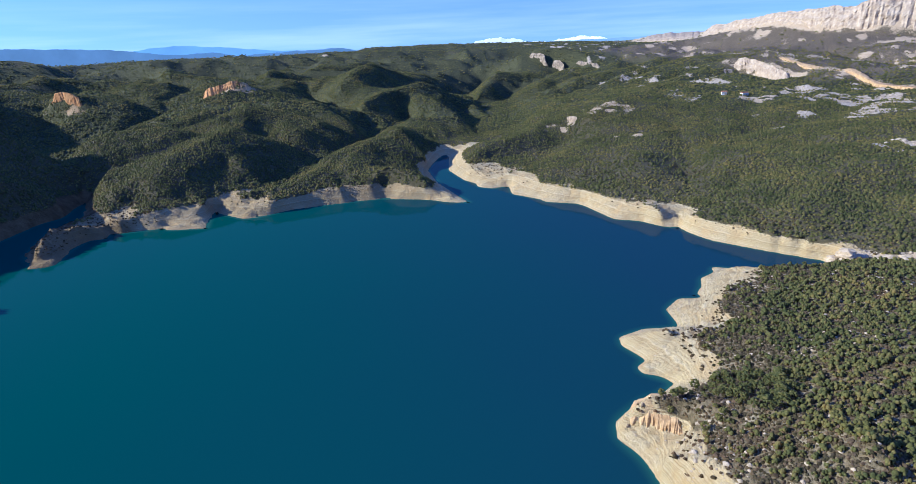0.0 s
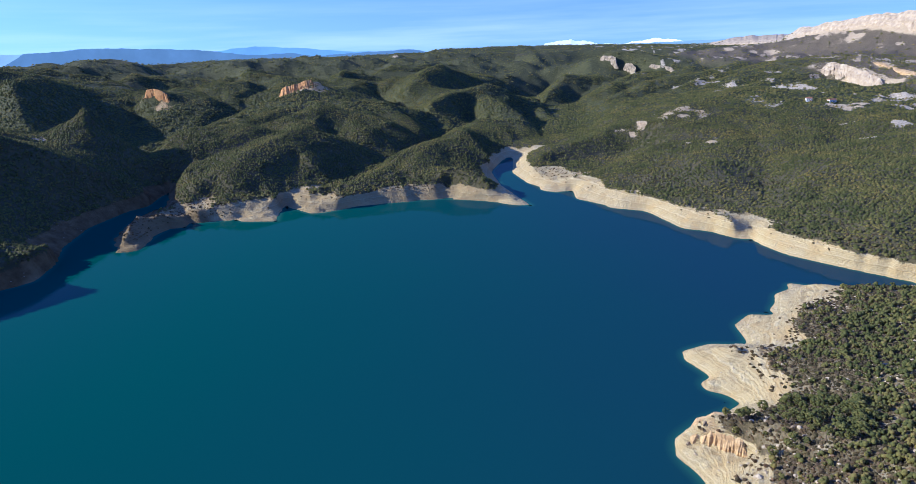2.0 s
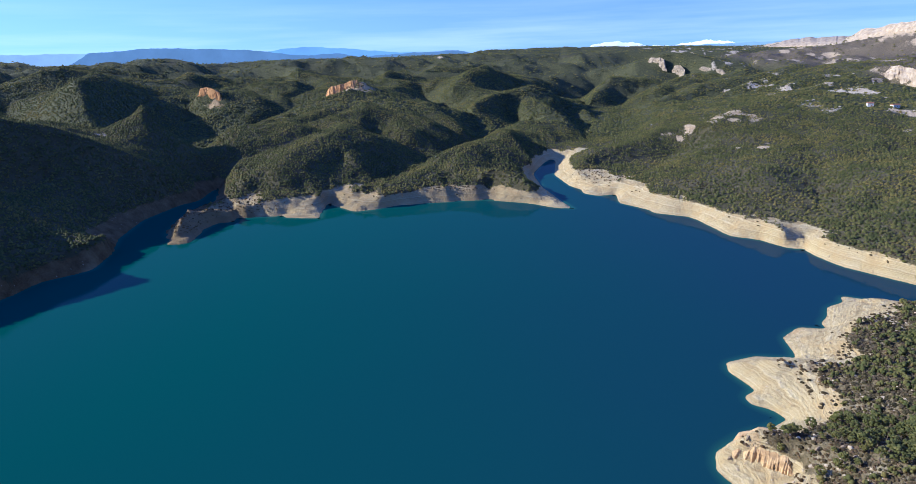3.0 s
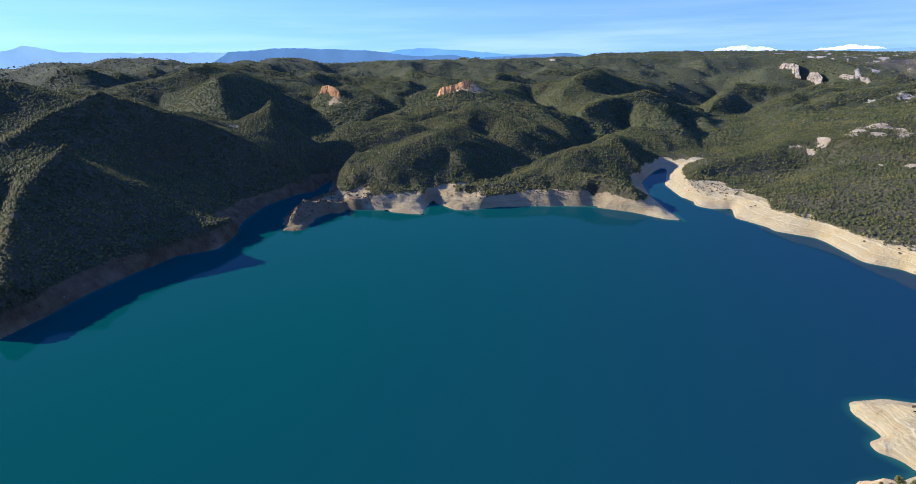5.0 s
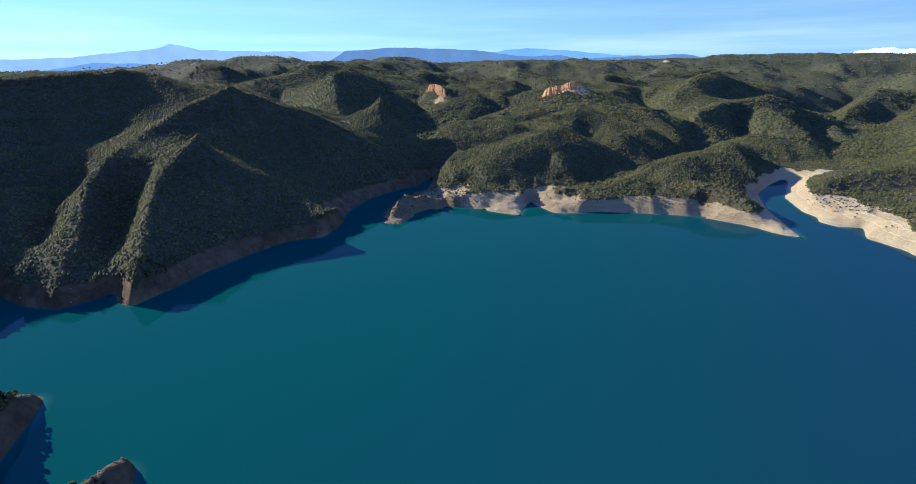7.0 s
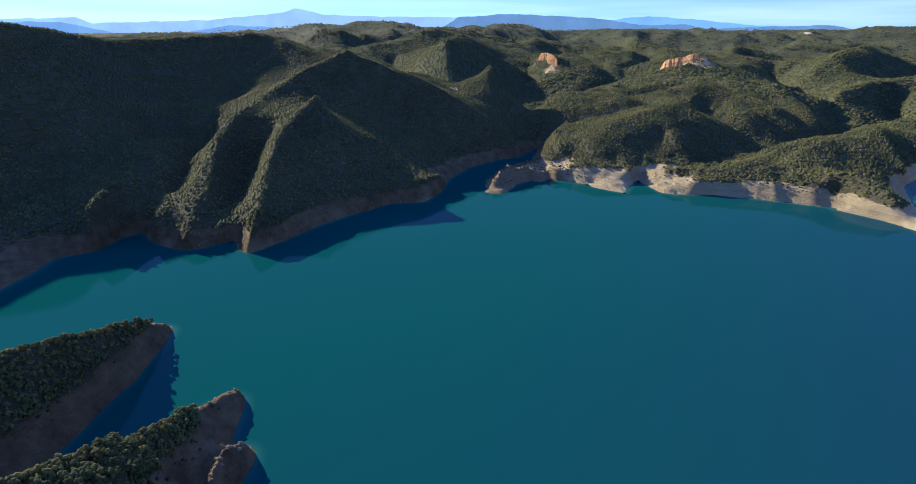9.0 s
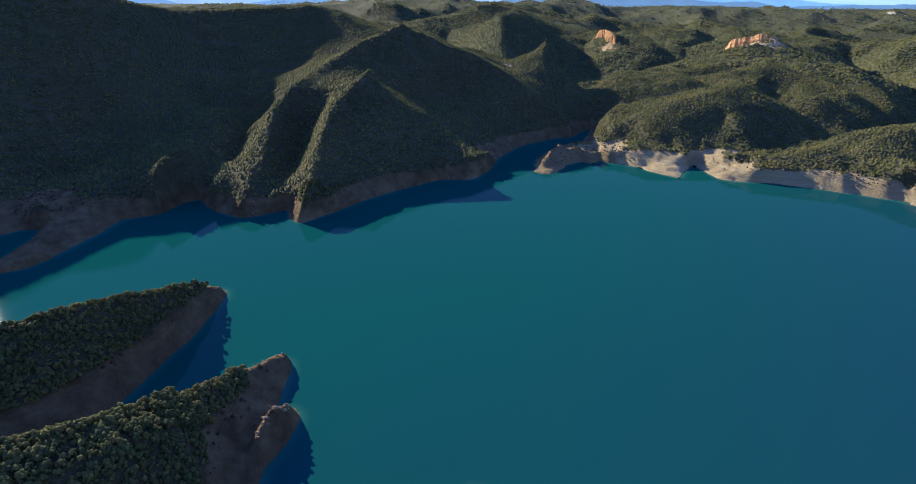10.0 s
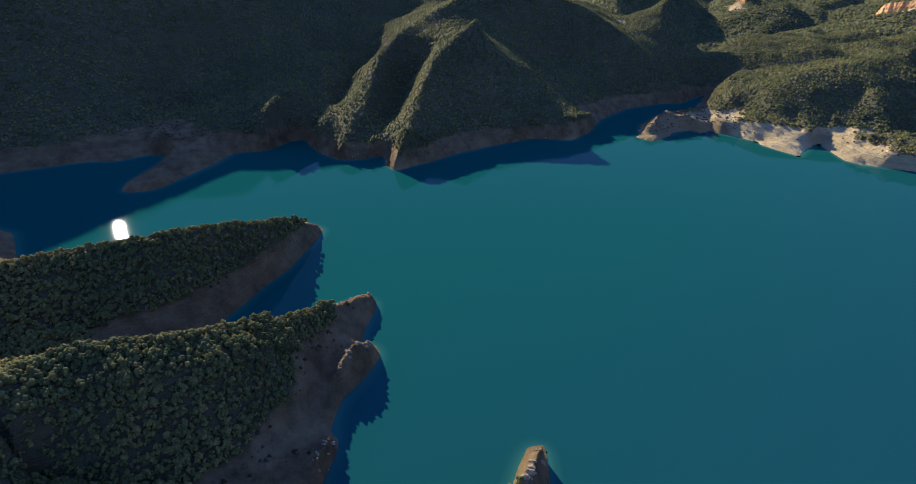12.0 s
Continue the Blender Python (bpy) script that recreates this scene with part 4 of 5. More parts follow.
# ---- far ranges ----
def far_range(name, az0, az1, distance, crest, colour, label, snow=0.0):
    """A far ridge: crest(bearing) gives its height in degrees over the horizon."""
    a = np.radians(np.arange(az0, az1, 0.1))
    top = np.array([150 + distance * math.tan(radians(crest(math.degrees(k)))) for k in a])
    rows = [np.stack((-np.sin(a) * (distance - 90 * (1 - f)), np.cos(a) * (distance - 90 * (1 - f)), -40 + (top + 40) * f), 1) for f in (0, 0.5, 0.8, 0.93, 1)]
    verts = np.concatenate(rows)
    n = len(a)
    faces = np.array([(k * n + i + 1, k * n + i, (k + 1) * n + i, (k + 1) * n + i + 1) for k in range(4) for i in range(n - 1)])
    ob = new(name, mesh_from(verts, faces, name))
    # the haze of distance is painted into base colour and a faint glow
    m, nn, l, b = material(name + "_painted_haze", 1.0, 0.0)
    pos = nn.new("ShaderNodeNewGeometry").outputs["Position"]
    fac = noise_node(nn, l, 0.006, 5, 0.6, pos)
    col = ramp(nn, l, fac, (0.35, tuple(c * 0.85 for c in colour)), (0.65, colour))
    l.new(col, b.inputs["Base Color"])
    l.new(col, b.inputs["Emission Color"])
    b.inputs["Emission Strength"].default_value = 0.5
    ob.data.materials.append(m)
    return tagged(ob, label, "mountains", kind="structure")


def bumps(seed, base, amount, scale):
    rng = np.random.RandomState(seed)
    ph, fr = rng.rand(7) * 6.3, scale * np.array([0.23, 0.41, 0.73, 1.3, 2.3, 4.1, 7.0])
    return lambda a: base + amount * sum(math.sin(a * f + p) / (1 + 0.6 * k) for k, (f, p) in enumerate(zip(fr, ph))) / 2.5


def profile(points, jag=0.05, scale=9.0):
    """A crest through (bearing, degrees over the horizon), roughened."""
    a, e = zip(*sorted(points))
    rough = bumps(3, 0.0, jag, scale)
    return lambda k: float(np.interp(k, a, e)) + rough(k)


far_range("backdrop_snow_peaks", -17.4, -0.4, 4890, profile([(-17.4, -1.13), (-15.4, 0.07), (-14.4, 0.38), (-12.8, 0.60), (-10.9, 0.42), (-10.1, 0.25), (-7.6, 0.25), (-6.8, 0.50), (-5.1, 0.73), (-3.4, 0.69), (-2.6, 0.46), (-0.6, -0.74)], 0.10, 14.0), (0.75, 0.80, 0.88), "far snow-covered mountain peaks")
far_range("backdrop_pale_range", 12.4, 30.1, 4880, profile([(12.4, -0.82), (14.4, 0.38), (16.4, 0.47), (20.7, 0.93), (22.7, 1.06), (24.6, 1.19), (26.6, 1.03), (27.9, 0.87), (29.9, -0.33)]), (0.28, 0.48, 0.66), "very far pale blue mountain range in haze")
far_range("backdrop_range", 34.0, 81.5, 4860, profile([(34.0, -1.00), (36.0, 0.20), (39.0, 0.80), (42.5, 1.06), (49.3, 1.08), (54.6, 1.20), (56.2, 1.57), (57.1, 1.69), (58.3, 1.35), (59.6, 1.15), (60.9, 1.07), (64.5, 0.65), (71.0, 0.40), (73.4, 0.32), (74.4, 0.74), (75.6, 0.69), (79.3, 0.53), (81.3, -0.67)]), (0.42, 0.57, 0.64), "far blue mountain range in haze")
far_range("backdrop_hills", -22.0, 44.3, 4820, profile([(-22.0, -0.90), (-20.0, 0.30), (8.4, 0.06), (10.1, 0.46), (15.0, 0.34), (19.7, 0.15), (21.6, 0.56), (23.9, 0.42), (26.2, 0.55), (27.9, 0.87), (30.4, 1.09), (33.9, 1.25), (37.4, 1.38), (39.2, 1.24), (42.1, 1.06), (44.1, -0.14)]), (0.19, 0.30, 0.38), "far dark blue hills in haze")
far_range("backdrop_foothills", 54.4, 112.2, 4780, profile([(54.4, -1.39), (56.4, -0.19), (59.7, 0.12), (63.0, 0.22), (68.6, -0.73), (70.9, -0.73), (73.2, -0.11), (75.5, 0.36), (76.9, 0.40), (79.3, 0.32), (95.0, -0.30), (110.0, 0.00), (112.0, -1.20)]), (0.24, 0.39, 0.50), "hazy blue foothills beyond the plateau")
far_range("backdrop_knoll", -1.0, 8.3, 4840, profile([(-1.0, -1.19), (1.0, 0.01), (2.3, 0.25), (3.2, 0.43), (4.8, 0.30), (6.1, 0.09), (8.1, -1.11)]), (0.12, 0.20, 0.30), "small hill on the skyline, blue with painted haze")



# ---- forest ----
def dome(rng, sides=4, jag=0.25):
    """A rough crown: an apex over two uneven rings."""
    v = [(rng.uniform(-0.15, 0.15), rng.uniform(-0.15, 0.15), 1.0)]
    for z, r in ((0.62, 0.72), (0.12, 0.95)):
        for k in range(sides):
            a = 2 * math.pi * (k + rng.uniform(-0.3, 0.3) + (0.5 if z < 0.3 else 0)) / sides
            q = r * rng.uniform(1 - jag, 1 + jag)
            v.append((math.cos(a) * q, math.sin(a) * q, z + rng.uniform(-0.12, 0.12)))
    f = [(0, 1 + k, 1 + (k + 1) % sides) for k in range(sides)]
    for k in range(sides):
        p, q = 1 + k, 1 + (k + 1) % sides
        f += [(p, p + sides, q), (q, p + sides, q + sides)]
    return np.array(v), np.array(f)


def cone(rng):
    """The least crown, for woods far off: an apex over one uneven ring."""
    v = [(rng.uniform(-0.2, 0.2), rng.uniform(-0.2, 0.2), 1.0)]
    for k in range(4):
        a, q = 1.571 * (k + rng.uniform(-0.3, 0.3)), rng.uniform(0.8, 1.2)
        v.append((math.cos(a) * q, math.sin(a) * q, rng.uniform(-0.05, 0.2)))
    return np.array(v), np.array([(0, 1 + k, 1 + (k + 1) % 4) for k in range(4)])


def clumped(rng, clumps):
    """A crown of several rough domes on a thin trunk."""
    vs, fs, off = [], [], 0
    for k in range(clumps):
        v, f = dome(rng)
        a, d = rng.uniform(0, 6.28), 0.0 if k == 0 else rng.uniform(0.4, 0.75)
        s = rng.uniform(0.55, 0.7) if k == 0 else rng.uniform(0.35, 0.5)
        v = v * (s, s, s * 0.8) + (math.cos(a) * d, math.sin(a) * d, 0.30 if k == 0 else rng.uniform(0.05, 0.4))
        vs.append(v), fs.append(f + off)
        off += len(v)
    a = np.arange(3) * 2.094
    vs.append(np.concatenate((np.stack((np.cos(a) * 0.06, np.sin(a) * 0.06, a * 0 - 0.35), 1), np.stack((np.cos(a) * 0.04, np.sin(a) * 0.04, a * 0 + 0.5), 1))))
    fs.append(np.array([(0, 1, 4), (0, 4, 3), (1, 2, 5), (1, 5, 4), (2, 0, 3), (2, 3, 5)]) + off)
    return np.concatenate(vs), np.concatenate(fs)


def plant(name, points, sizes, tall, templates, mat, label, category, seed, smooth=False):
    """One mesh of many trees, each a turned and scaled template."""
    rng = np.random.RandomState(seed)
    kind = rng.randint(0, len(templates), len(points))
    vs, fs, off = [], [], 0
    for k, (tv, tf) in enumerate(templates):
        p, s = points[kind == k], sizes[kind == k]
        if not len(p):
            continue
        a = rng.rand(len(p)) * 6.283
        c, d = np.cos(a)[:, None], np.sin(a)[:, None]
        h = s * tall * rng.uniform(0.8, 1.2, len(p))
        x = (tv[None, :, 0] * c - tv[None, :, 1] * d) * s[:, None] + p[:, None, 0]
        y = (tv[None, :, 0] * d + tv[None, :, 1] * c) * s[:, None] + p[:, None, 1]
        z = tv[None, :, 2] * h[:, None] + p[:, None, 2]
        vs.append(np.stack((x, y, z), -1).reshape(-1, 3))
        fs.append((tf[None] + (np.arange(len(p)) * len(tv))[:, None, None]).reshape(-1, 3) + off)
        off += len(p) * len(tv)
    ob = new(name, mesh_from(np.concatenate(vs), np.concatenate(fs), name, smooth))
    ob.data.materials.append(mat)
    return tagged(ob, label, category, kind="stuff")


def scatter(az0, az1, r0, r1, spacing, seed, thin=None):
    """Places on land fit for trees, by bearing and distance."""
    rng = np.random.RandomState(seed)
    area = 0.5 * (r1 * r1 - r0 * r0) * radians(az1 - az0)
    n = int(area / spacing ** 2)
    r = np.sqrt(rng.uniform(r0 * r0, r1 * r1, n))
    a = np.radians(rng.uniform(az0, az1, n))
    x, y = -np.sin(a) * r, np.cos(a) * r
    z = height(x, y)
    slope = np.hypot(height(x + 3, y) - z, height(x, y + 3) - z) / 3
    bare, rock, _, _ = cover(x, y, z, slope)
    keep = (bare < 0.45 + 0.25 * rng.rand(n)) & (rock < 0.32 + 0.9 * rng.rand(n) ** 1.4) & (z > 5)
    if thin is not None:
        keep &= rng.rand(n) < thin(x, y)
    return np.stack((x, y, z), 1)[keep], rng


tree_rng = random.Random(5)
SIMPLE = [dome(tree_rng) for _ in range(6)]
LOW = [cone(tree_rng) for _ in range(8)]
FULL = [clumped(tree_rng, 5) for _ in range(12)]


def glades(x, y):
    open_ground = 0.6 * soft(near_line(x, y, "wall_apron", 450), 0.0, 0.5)
    shrubs = soft(x, 0, 40) * (1 - soft(y, 350, 400)) * (1 - soft(sample(SHORE, x, y) + 14 * wobble(x, y, 30, 67, 3), 22, 52))
    return np.maximum(0.4 + 0.6 * soft(wobble(x, y, 60, 61, 3), -0.35, 0.1), soft(-x, 0, 60)) * (1 - open_ground) * (1 - 0.7 * shrubs)


def part(name, verts, faces, mat, parent, label="", smooth=False):
    """One mesh object under a thing."""
    ob = new(name, mesh_from(np.asarray(verts, float), np.asarray(faces), name, smooth))
    ob.data.materials.append(mat)
    ob.parent = parent
    return tagged(ob, label)


def tube(path, radii, sides=6):
    """Rings round a path, joined, as triangles."""
    v, f = [], []
    for (x, y, z), r in zip(path, radii):
        for k in range(sides):
            a = 2 * math.pi * k / sides
            v.append((x + math.cos(a) * r, y + math.sin(a) * r, z))
    for i in range(len(path) - 1):
        for k in range(sides):
            p, q = i * sides + k, i * sides + (k + 1) % sides
            f += [(p, q, q + sides), (p, q + sides, p + sides)]
    return v, f


def pine_tree(rng):
    """A pine about 5.5 m high: leaning tapered trunk with limbs, and a rounded crown of many tufts."""
    base = new("pine_tree")
    lean = rng.uniform(-0.35, 0.35), rng.uniform(-0.35, 0.35)
    h = 5.4
    v, f = tube([(lean[0] * k * k, lean[1] * k * k, -0.5 + (h - 0.6) * k) for k in (0, 0.3, 0.6, 0.85, 1)], (0.19, 0.15, 0.11, 0.07, 0.03))
    tips = []
    for k in range(7):
        a, z = rng.uniform(0, 6.28), rng.uniform(1.7, 4.0)
        d = rng.uniform(1.0, 1.7) * (1.2 - z / 7)
        end = (lean[0] * 0.6 + math.cos(a) * d, lean[1] * 0.6 + math.sin(a) * d, z + 0.5)
        tv, tf = tube([(lean[0] * 0.4, lean[1] * 0.4, z), end], (0.06, 0.02), 4)
        f += [tuple(i + len(v) for i in t) for t in tf]
        v += tv
        tips.append(end)
    part("trunk", v, f, BARK, base, "grey-brown trunk with thin limbs")
    vs, fs, off = [], [], 0
    spots = tips[:]
    for k in range(24):
        a, u = rng.uniform(0, 6.28), rng.uniform(-0.35, 1.0)
        q = math.sqrt(max(0.0, 1 - u * u)) * rng.uniform(0.75, 1.05)
        spots.append((lean[0] + math.cos(a) * q * 1.75, lean[1] + math.sin(a) * q * 1.75, 3.5 + u * 1.75))
    for x, y, z in spots:
        tv, tf = dome(rng, 5, 0.35)
        s = rng.uniform(0.5, 0.85)
        vs.append(tv * (s, s, s * 0.85) + (x, y, z - 0.3))
        fs.append(tf + off)
        off += len(tv)
    part("crown", np.concatenate(vs), np.concatenate(fs), PINE, base, "rounded olive-green crown of needle tufts")
    return tagged(base, "olive-green pine with a rounded crown on a stony slope", "pine tree", "pines of the near wood")


def forest():
    right, rng = scatter(-46, 50, 110, 430, 2.15, 1, glades)
    left, rng = scatter(50, 110, 110, 430, 1.7, 7)
    tongues, rng = scatter(62, 104, 110, 310, 1.7, 9)
    near = np.concatenate((right, left, tongues))
    size = (0.7 + 0.95 * rng.rand(len(near)) ** 1.5)
    by_a, by_b = np.hypot(near[:, 0] + 172, near[:, 1] - 35), np.hypot(near[:, 0] - 100, near[:, 1] - 185)
    single = (by_a < np.sort(by_a)[130]) | (by_b < np.sort(by_b)[130])
    makers = random.Random(8)
    kinds = [pine_tree(makers) for _ in range(6)]
    for k, (p, s) in enumerate(zip(near[single], size[single])):
        m = Matrix.Translation(p) @ Matrix.Rotation(makers.uniform(0, 6.28), 4, "Z") @ Matrix.Diagonal((s / 1.75, s / 1.75, s / 1.75 * makers.uniform(0.85, 1.15), 1))
        if k < 6:
            kinds[k].matrix_basis = m
        else:
            loc, rot, sca = m.decompose()
            o = copy_thing(kinds[k % 6], Matrix.Translation(loc) @ rot.to_matrix().to_4x4())
            o.scale = sca
    plant("pine_wood", near[~single], size[~single] * 1.15, 2.0, FULL, PINE, "open wood of olive-green pines on the near slopes", "pine wood", 1, True)
    mid, rng = scatter(-46, 110, 430, 1000, 2.15, 2, glades)
    plant("pine_wood", mid, 0.8 + 1.05 * rng.rand(len(mid)) ** 1.8, 1.25, LOW, PINE, "dense green pine wood over rounded hills", "pine wood", 2, True)
    far, rng = scatter(-46, 100, 1000, 1900, 4.8, 3, glades)
    plant("pine_wood", far, rng.uniform(1.5, 3.1, len(far)), 1.0, LOW, PINE, "dense dark pine wood on distant hills", "pine wood", 3, True)
    last, rng = scatter(-46, 100, 1900, 4000, 20.0, 4, glades)
    plant("pine_wood", last, rng.uniform(3.0, 5.5, len(last)), 0.7, LOW, PINE, "far dark wood along the plateau", "pine wood", 4, True)


forest()


# ---- scrub and loose rock ----
def undergrowth():
    rng = np.random.RandomState(21)
    n = 100000
    r, a = np.sqrt(rng.uniform(110 ** 2, 720 ** 2, n)), np.radians(rng.uniform(-46, 108, n))
    x, y = -np.sin(a) * r, np.cos(a) * r
    z = height(x, y)
    patch = wobble(x, y, 35, 71, 3)
    cape = soft(-x, 280, 310) * (1 - soft(-x, 380, 400)) * soft(y, 380, 400) * (1 - soft(y, 520, 560))
    low = (z > 3.5) & (z < 20) & (rng.rand(n) < np.maximum(soft(z, 4, 13) * soft(patch, -0.2, 0.4) * 0.55, cape * 0.7))
    under = (z > 9) & (r < 420) & (x > 0) & (rng.rand(n) < 0.9)
    keep = low | under
    p = np.stack((x, y, z), 1)[keep]
    plant("scrub", p, rng.uniform(0.45, 1.25, len(p)), 0.9, SIMPLE, SCRUB, "dry brown and grey-green scrub on stony banks", "scrub", 22)
    n = 70000
    r, a = np.sqrt(rng.uniform(140 ** 2, 420 ** 2, n)), np.radians(rng.uniform(-46, -8, n))
    x, y = -np.sin(a) * r, np.cos(a) * r
    z = height(x, y)
    bare = cover(x, y, z, z * 0)[0]
    keep = (z > 6) & (bare < 0.35 + 0.3 * rng.rand(n)) & (rng.rand(n) < 0.35 + 0.65 * soft(wobble(x, y, 18, 73, 3), -0.3, 0.3))
    p = np.stack((x, y, z - 0.1), 1)[keep]
    plant("scrub", p, rng.uniform(0.35, 0.95, len(p)), 0.85, SIMPLE, HEATH, "low brown heath and thorn scrub between the pines", "scrub", 24)


def rock_shape(rng, rings=4, sides=7):
    """An angular weathered block."""
    v, f = [(0, 0, 0.9)], []
    for i in range(rings):
        u = (i + 1) / rings
        for k in range(sides):
            a = 2 * math.pi * (k + 0.5 * (i % 2)) / sides
            q = (0.55 + 0.45 * math.sin(u * 1.57)) * rng.uniform(0.75, 1.2)
            v.append((math.cos(a) * q, math.sin(a) * q * 0.8, 0.9 - u * 1.2 + rng.uniform(-0.12, 0.12)))
    f += [(0, 1 + k, 1 + (k + 1) % sides) for k in range(sides)]
    for i in range(rings - 1):
        for k in range(sides):
            p, q = 1 + i * sides + k, 1 + i * sides + (k + 1) % sides
            f += [(p, p + sides, q), (q, p + sides, q + sides)]
    return np.array(v), np.array(f)


def rocks():
    maker = random.Random(31)
    shapes = [rock_shape(maker, 2, 5) for _ in range(5)]
    rng = np.random.RandomState(32)
    n = 60000
    r, a = np.sqrt(rng.uniform(110 ** 2, 640 ** 2, n)), np.radians(rng.uniform(-46, 108, n))
    x, y = -np.sin(a) * r, np.cos(a) * r
    z = height(x, y)
    keep = (z > 0.4) & (z < 14) & ((x > -60) | (y > 140)) & (rng.rand(n) < 0.10 + 0.35 * soft(wobble(x, y, 25, 77, 3), 0.1, 0.5))
    p = np.stack((x, y, z), 1)[keep]
    plant("rubble", p, rng.uniform(0.25, 0.8, len(p)) ** 1.3, 0.8, shapes, ROCK, "loose pale limestone rubble on the bare banks", "rubble", 33)
    n = 5000
    r, a = np.sqrt(rng.uniform(140 ** 2, 420 ** 2, n)), np.radians(rng.uniform(-46, -8, n))
    x, y = -np.sin(a) * r, np.cos(a) * r
    z = height(x, y)
    keep = (z > 9) & (rng.rand(n) < soft(wobble(x, y, 28, 79, 3), -0.1, 0.35))
    p = np.stack((x, y, z + 0.1), 1)[keep]
    plant("rubble", p, 0.35 + 1.0 * rng.rand(len(p)) ** 3, 0.6, shapes, ROCK, "pale stones lying between scrub and pines", "rubble", 35)
    for k, (bx, by, size) in enumerate(((246, 343, 5.5), (251, 338, 7.0), (257, 341, 4.5), (264, 341, 5.0), (271, 326, 6.5), (277, 322, 4.5), (283, 328, 5.5), (290, 325, 4.0))):
        v, f = rock_shape(maker, 5, 9)
        ob = new("boulder", mesh_from(v * (size, size, size * 0.8), f, "boulder", False))
        ob.data.materials.append(ROCK)
        ob.matrix_world = pose(bx, by, float(height(np.array([float(bx)]), np.array([float(by)]))[0]) + size * 0.1, 0, 0, maker.uniform(0, 360))
        tagged(ob, "large pale weathered limestone block at the headland", "boulder", "blocks at the headland")


def outcrops():
    """Broken limestone standing out of the wooded slopes."""
    maker = random.Random(51)
    shapes = [rock_shape(maker, 2, 5) for _ in range(6)]
    rng = np.random.RandomState(52)
    n = 240000
    r, a = np.sqrt(rng.uniform(430 ** 2, 1750 ** 2, n)), np.radians(rng.uniform(-46, 60, n))
    x, y = -np.sin(a) * r, np.cos(a) * r
    z = height(x, y)
    _, rock, warm, _ = cover(x, y, z, z * 0)
    keep = (rock > 0.38) & (rng.rand(n) < 0.55 * soft(rock, 0.35, 0.7)) & (near_line(x, y, "wall_foot", 500) <= 0) & (x > 120) & (warm < 0.5)
    p = np.stack((x, y, z + 0.6), 1)[keep]
    plant("outcrop", p, 0.6 + 2.2 * rng.rand(len(p)) ** 2, 0.5, shapes, CHALK, "broken pale limestone outcrops among the pines", "outcrop", 53)
    return len(p)


def rock_fins():
    """Broken rock along the noses of the points."""
    maker = random.Random(41)
    for name, count, size in (("point_crest_e", 20, 0.9), ("point_crest_c", 14, 0.7), ("point_foot_d", 9, 0.7), ("nose_b", 8, 0.5), ("headland_lobe_south", 8, 0.8)):
        line = LINES[name]
        for k in range(count):
            u = (k + maker.uniform(0, 0.8)) / count * (len(line) - 1)
            i = min(int(u), len(line) - 2)
            x = line[i][0] + (line[i + 1][0] - line[i][0]) * (u - i) + maker.uniform(-1.5, 1.5)
            y = line[i][1] + (line[i + 1][1] - line[i][1]) * (u - i) + maker.uniform(-1.5, 1.5)
            v, f = rock_shape(maker, 4, 7)
            s = size * maker.uniform(0.6, 1.3)
            ob = new("boulder", mesh_from(v * (s * 1.5, s * 0.8, s), f, "boulder", False))
            ob.data.materials.append(STONE)
            ob.matrix_world = pose(x, y, float(height(np.array([x]), np.array([y]))[0]), maker.uniform(-15, 15), maker.uniform(-20, 20), 35 + maker.uniform(-25, 25))
            tagged(ob, "brown layered rock breaking out of the point's nose", "boulder", "rocks on the points")


undergrowth()
rocks()
outcrops()
rock_fins()


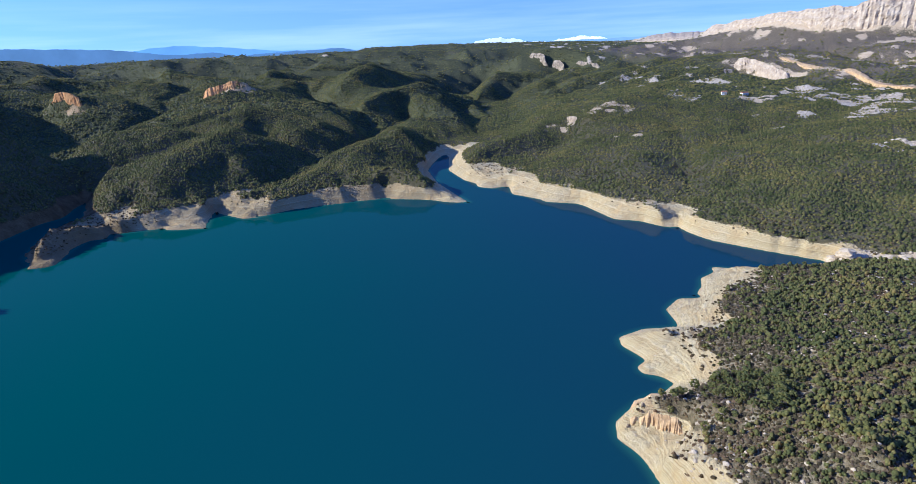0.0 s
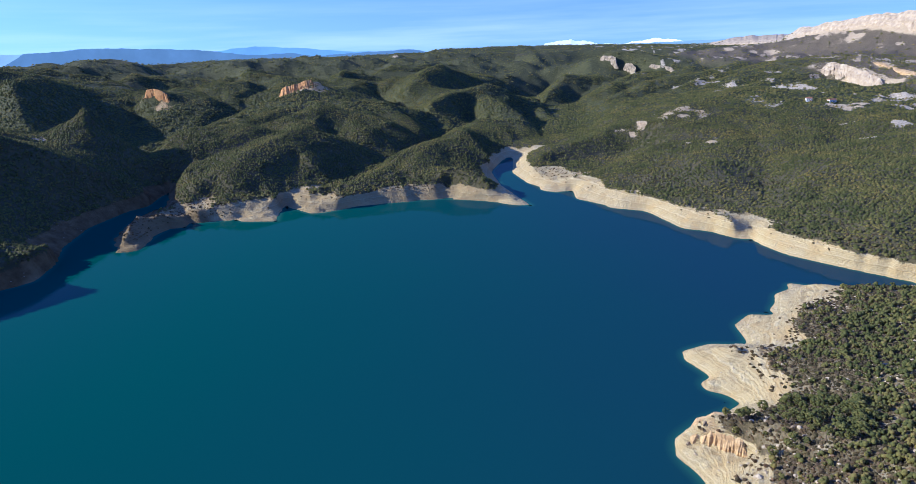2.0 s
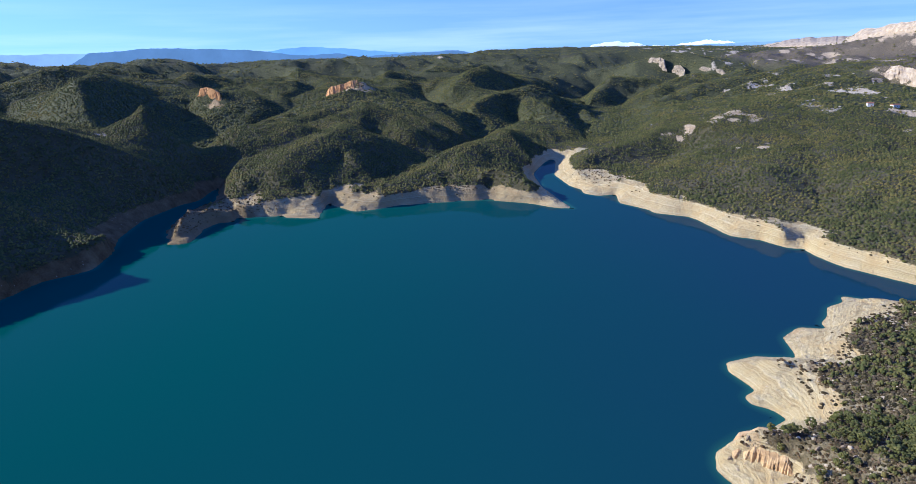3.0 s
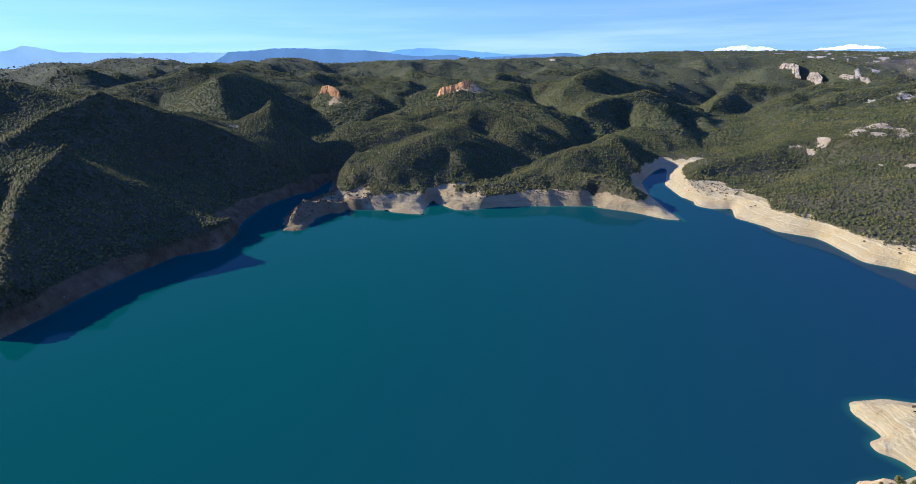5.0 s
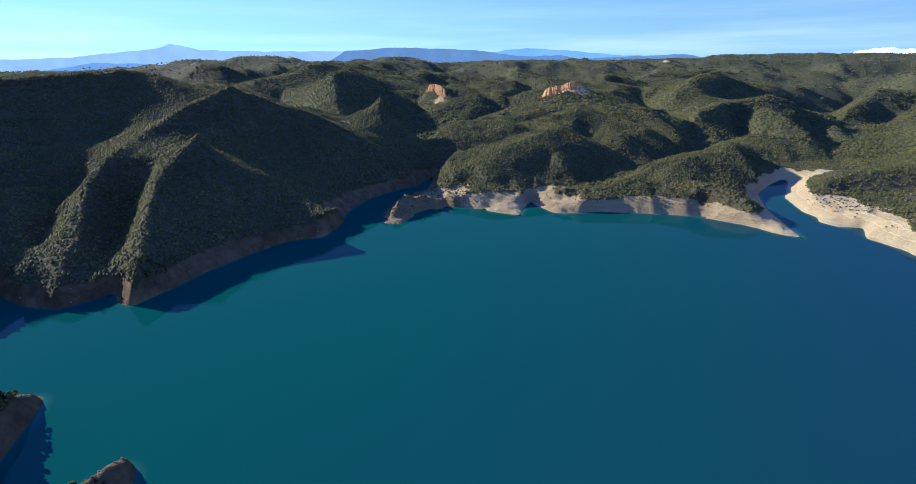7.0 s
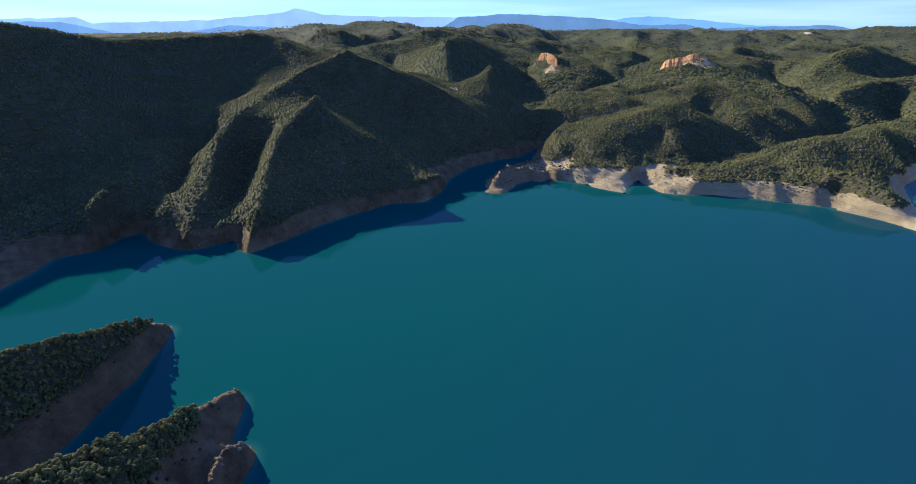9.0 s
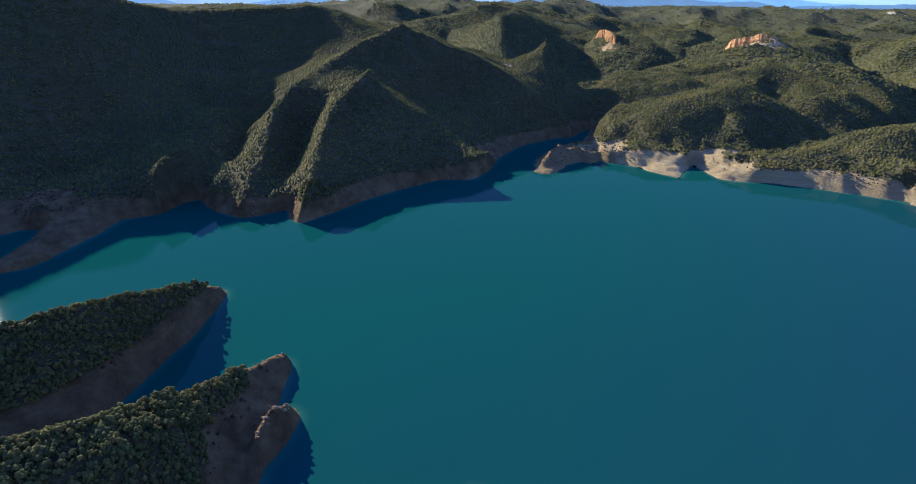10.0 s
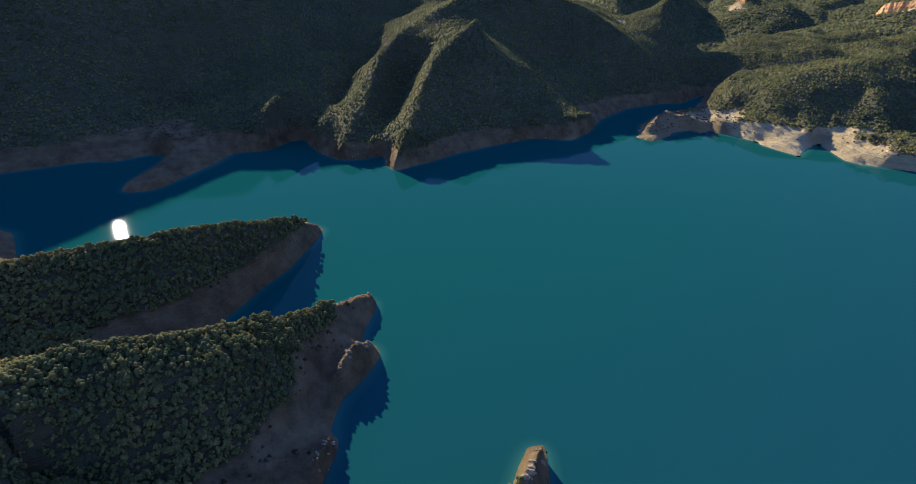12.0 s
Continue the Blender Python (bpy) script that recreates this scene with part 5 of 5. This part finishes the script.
# ---- cliffs ----
def cliff(top, foot, mat, label, group, columns, rows, fold, back, seed, broken=0.0):
    """A rock face between two lines over one stretch of bearings: fluted, ledged, with a cap that runs back into the hill."""
    def by_bearing(line):
        p = np.array(LINES[line], float)
        a = np.arctan2(-p[:, 0], p[:, 1])
        o = np.argsort(a)
        return a[o], np.hypot(p[o, 0], p[o, 1]), p[o, 2]
    ta, tr, tz = by_bearing(top)
    fa, fr, fz = by_bearing(foot)
    a = np.linspace(max(ta[0], fa[0]), min(ta[-1], fa[-1]), columns)
    r1, z1, r0, z0 = np.interp(a, ta, tr), np.interp(a, ta, tz), np.interp(a, fa, fr), np.interp(a, fa, fz)
    along = a * r1.mean()
    crest = fold * 0.8 * wobble(along, along * 0 + seed, fold * 3, seed, 4)
    ends = soft(np.minimum(np.arange(columns), np.arange(columns)[::-1]) / columns, 0.0, 0.16 if columns < 300 else 0.03)
    gaps = 1 - broken * (1 - soft(wobble(along, along * 0, 130, seed + 30, 3), -0.25, 0.15))
    verts = []
    for k in range(rows + 3):
        v = min(1.0, k / rows)
        lift = v ** 0.8
        r = r0 + (r1 - r0) * v ** 1.6
        z = z0 - 6 * (k == 0) + (z1 + 0.5 * fold + crest - z0) * lift * (0.1 + 0.9 * ends) * gaps
        flute = np.abs(wobble(along, along * 0 + v * fold * 0.8, fold * 1.6, seed + 5, 4)) * 1.5 + 0.5 * wobble(along, along * 0 + v * fold * 6, fold * 0.7, seed + 9, 3)
        shelf = 0.35 * math.sin(v * 19 + seed)
        r = r + fold * (flute - 0.95 + shelf * 0.5) * (1 if k <= rows else 0.2)
        if k > rows:
            r, z = r + back * (k - rows), z - 0.15 * back * (k - rows) ** 2
        verts.append(np.stack((-np.sin(a) * r, np.cos(a) * r, z), 1))
    n = columns
    faces = np.array([(k * n + i + 1, k * n + i, (k + 1) * n + i, (k + 1) * n + i + 1) for k in range(rows + 2) for i in range(n - 1)])
    ob = new("cliff", mesh_from(np.concatenate(verts), faces, "cliff", False))
    ob.data.materials.append(mat)
    return tagged(ob, label, "cliff", group)


cliff("wall_top", "wall_foot", FACE, "long pale limestone cliff along a mountain crest", "", 420, 16, 9, 20, 3)
cliff("strata_crest", "strata_foot", FACE, "tilted pale limestone slab band above the wood", "", 170, 12, 5, 8, 5)
cliff("terrace", "terrace_foot", LEDGE, "low ochre rock ledge running along the slope", "", 320, 6, 3, 5, 7, 0.9)
for piece, seed in (("crag", 9), ("crag_b", 17), ("crag_c", 19)):
    cliff(piece, piece + "_foot", GREY, "brown-grey limestone crag standing out of the wood", "crags below the ridge", 90, 14, 5.5, 30, seed)
cliff("knoll_scarp", "knoll_scarp_foot", OCHRE, "orange cliff under a wooded knoll", "", 110, 10, 3, 5, 11)
cliff("cut_bank", "cut_bank_foot", LEDGE, "ochre cut bank with upright ribs above the waterline", "", 90, 8, 1.3, 2, 23)
cliff("plateau_scarp", "plateau_scarp_foot", OCHRE, "small orange cliff at the plateau's edge", "", 60, 8, 2, 4, 13)


# ---- a farmhouse on the far slope ----
def box(x0, x1, y0, y1, z0, z1):
    v = [(x, y, z) for z in (z0, z1) for x, y in ((x0, y0), (x1, y0), (x1, y1), (x0, y1))]
    return v, [(0, 3, 2, 1), (4, 5, 6, 7), (0, 1, 5, 4), (1, 2, 6, 5), (2, 3, 7, 6), (3, 0, 4, 7)]


def farmhouse(x, y, turn, long, label):
    base = new("farmhouse")
    w, d, h = long, 6.5, 4.6
    part("wall", *box(-w / 2, w / 2, -d / 2, d / 2, -1.5, h), PLASTER, base)
    v = [(-w / 2 - 0.4, -d / 2 - 0.5, h), (w / 2 + 0.4, -d / 2 - 0.5, h), (w / 2 + 0.4, d / 2 + 0.5, h), (-w / 2 - 0.4, d / 2 + 0.5, h), (-w / 2 - 0.4, 0, h + 1.8), (w / 2 + 0.4, 0, h + 1.8)]
    part("roof", v, [(0, 1, 5), (0, 5, 4), (2, 3, 4), (2, 4, 5), (0, 4, 3), (1, 2, 5), (0, 3, 2), (0, 2, 1)], ROOF, base, "red-brown tiled roof")
    for k in (-0.3, 0.05, 0.32):
        part("window", *box(w * k - 0.45, w * k + 0.45, -d / 2 - 0.06, -d / 2 + 0.05, 1.6, 2.9), GLASS, base)
    part("door", *box(w * 0.18 - 0.5, w * 0.18 + 0.5, -d / 2 - 0.06, -d / 2 + 0.05, 0.0, 2.1), ROOF, base)
    base.matrix_world = pose(x, y, float(height(np.array([float(x)]), np.array([float(y)]))[0]), 0, 0, turn)
    tagged(base, label, "farmhouse")


farmhouse(486, 956, 20, 12, "white plastered farmhouse with a tiled roof among scrub")
farmhouse(455, 962, -10, 8, "small pale stone barn beside the farmhouse")
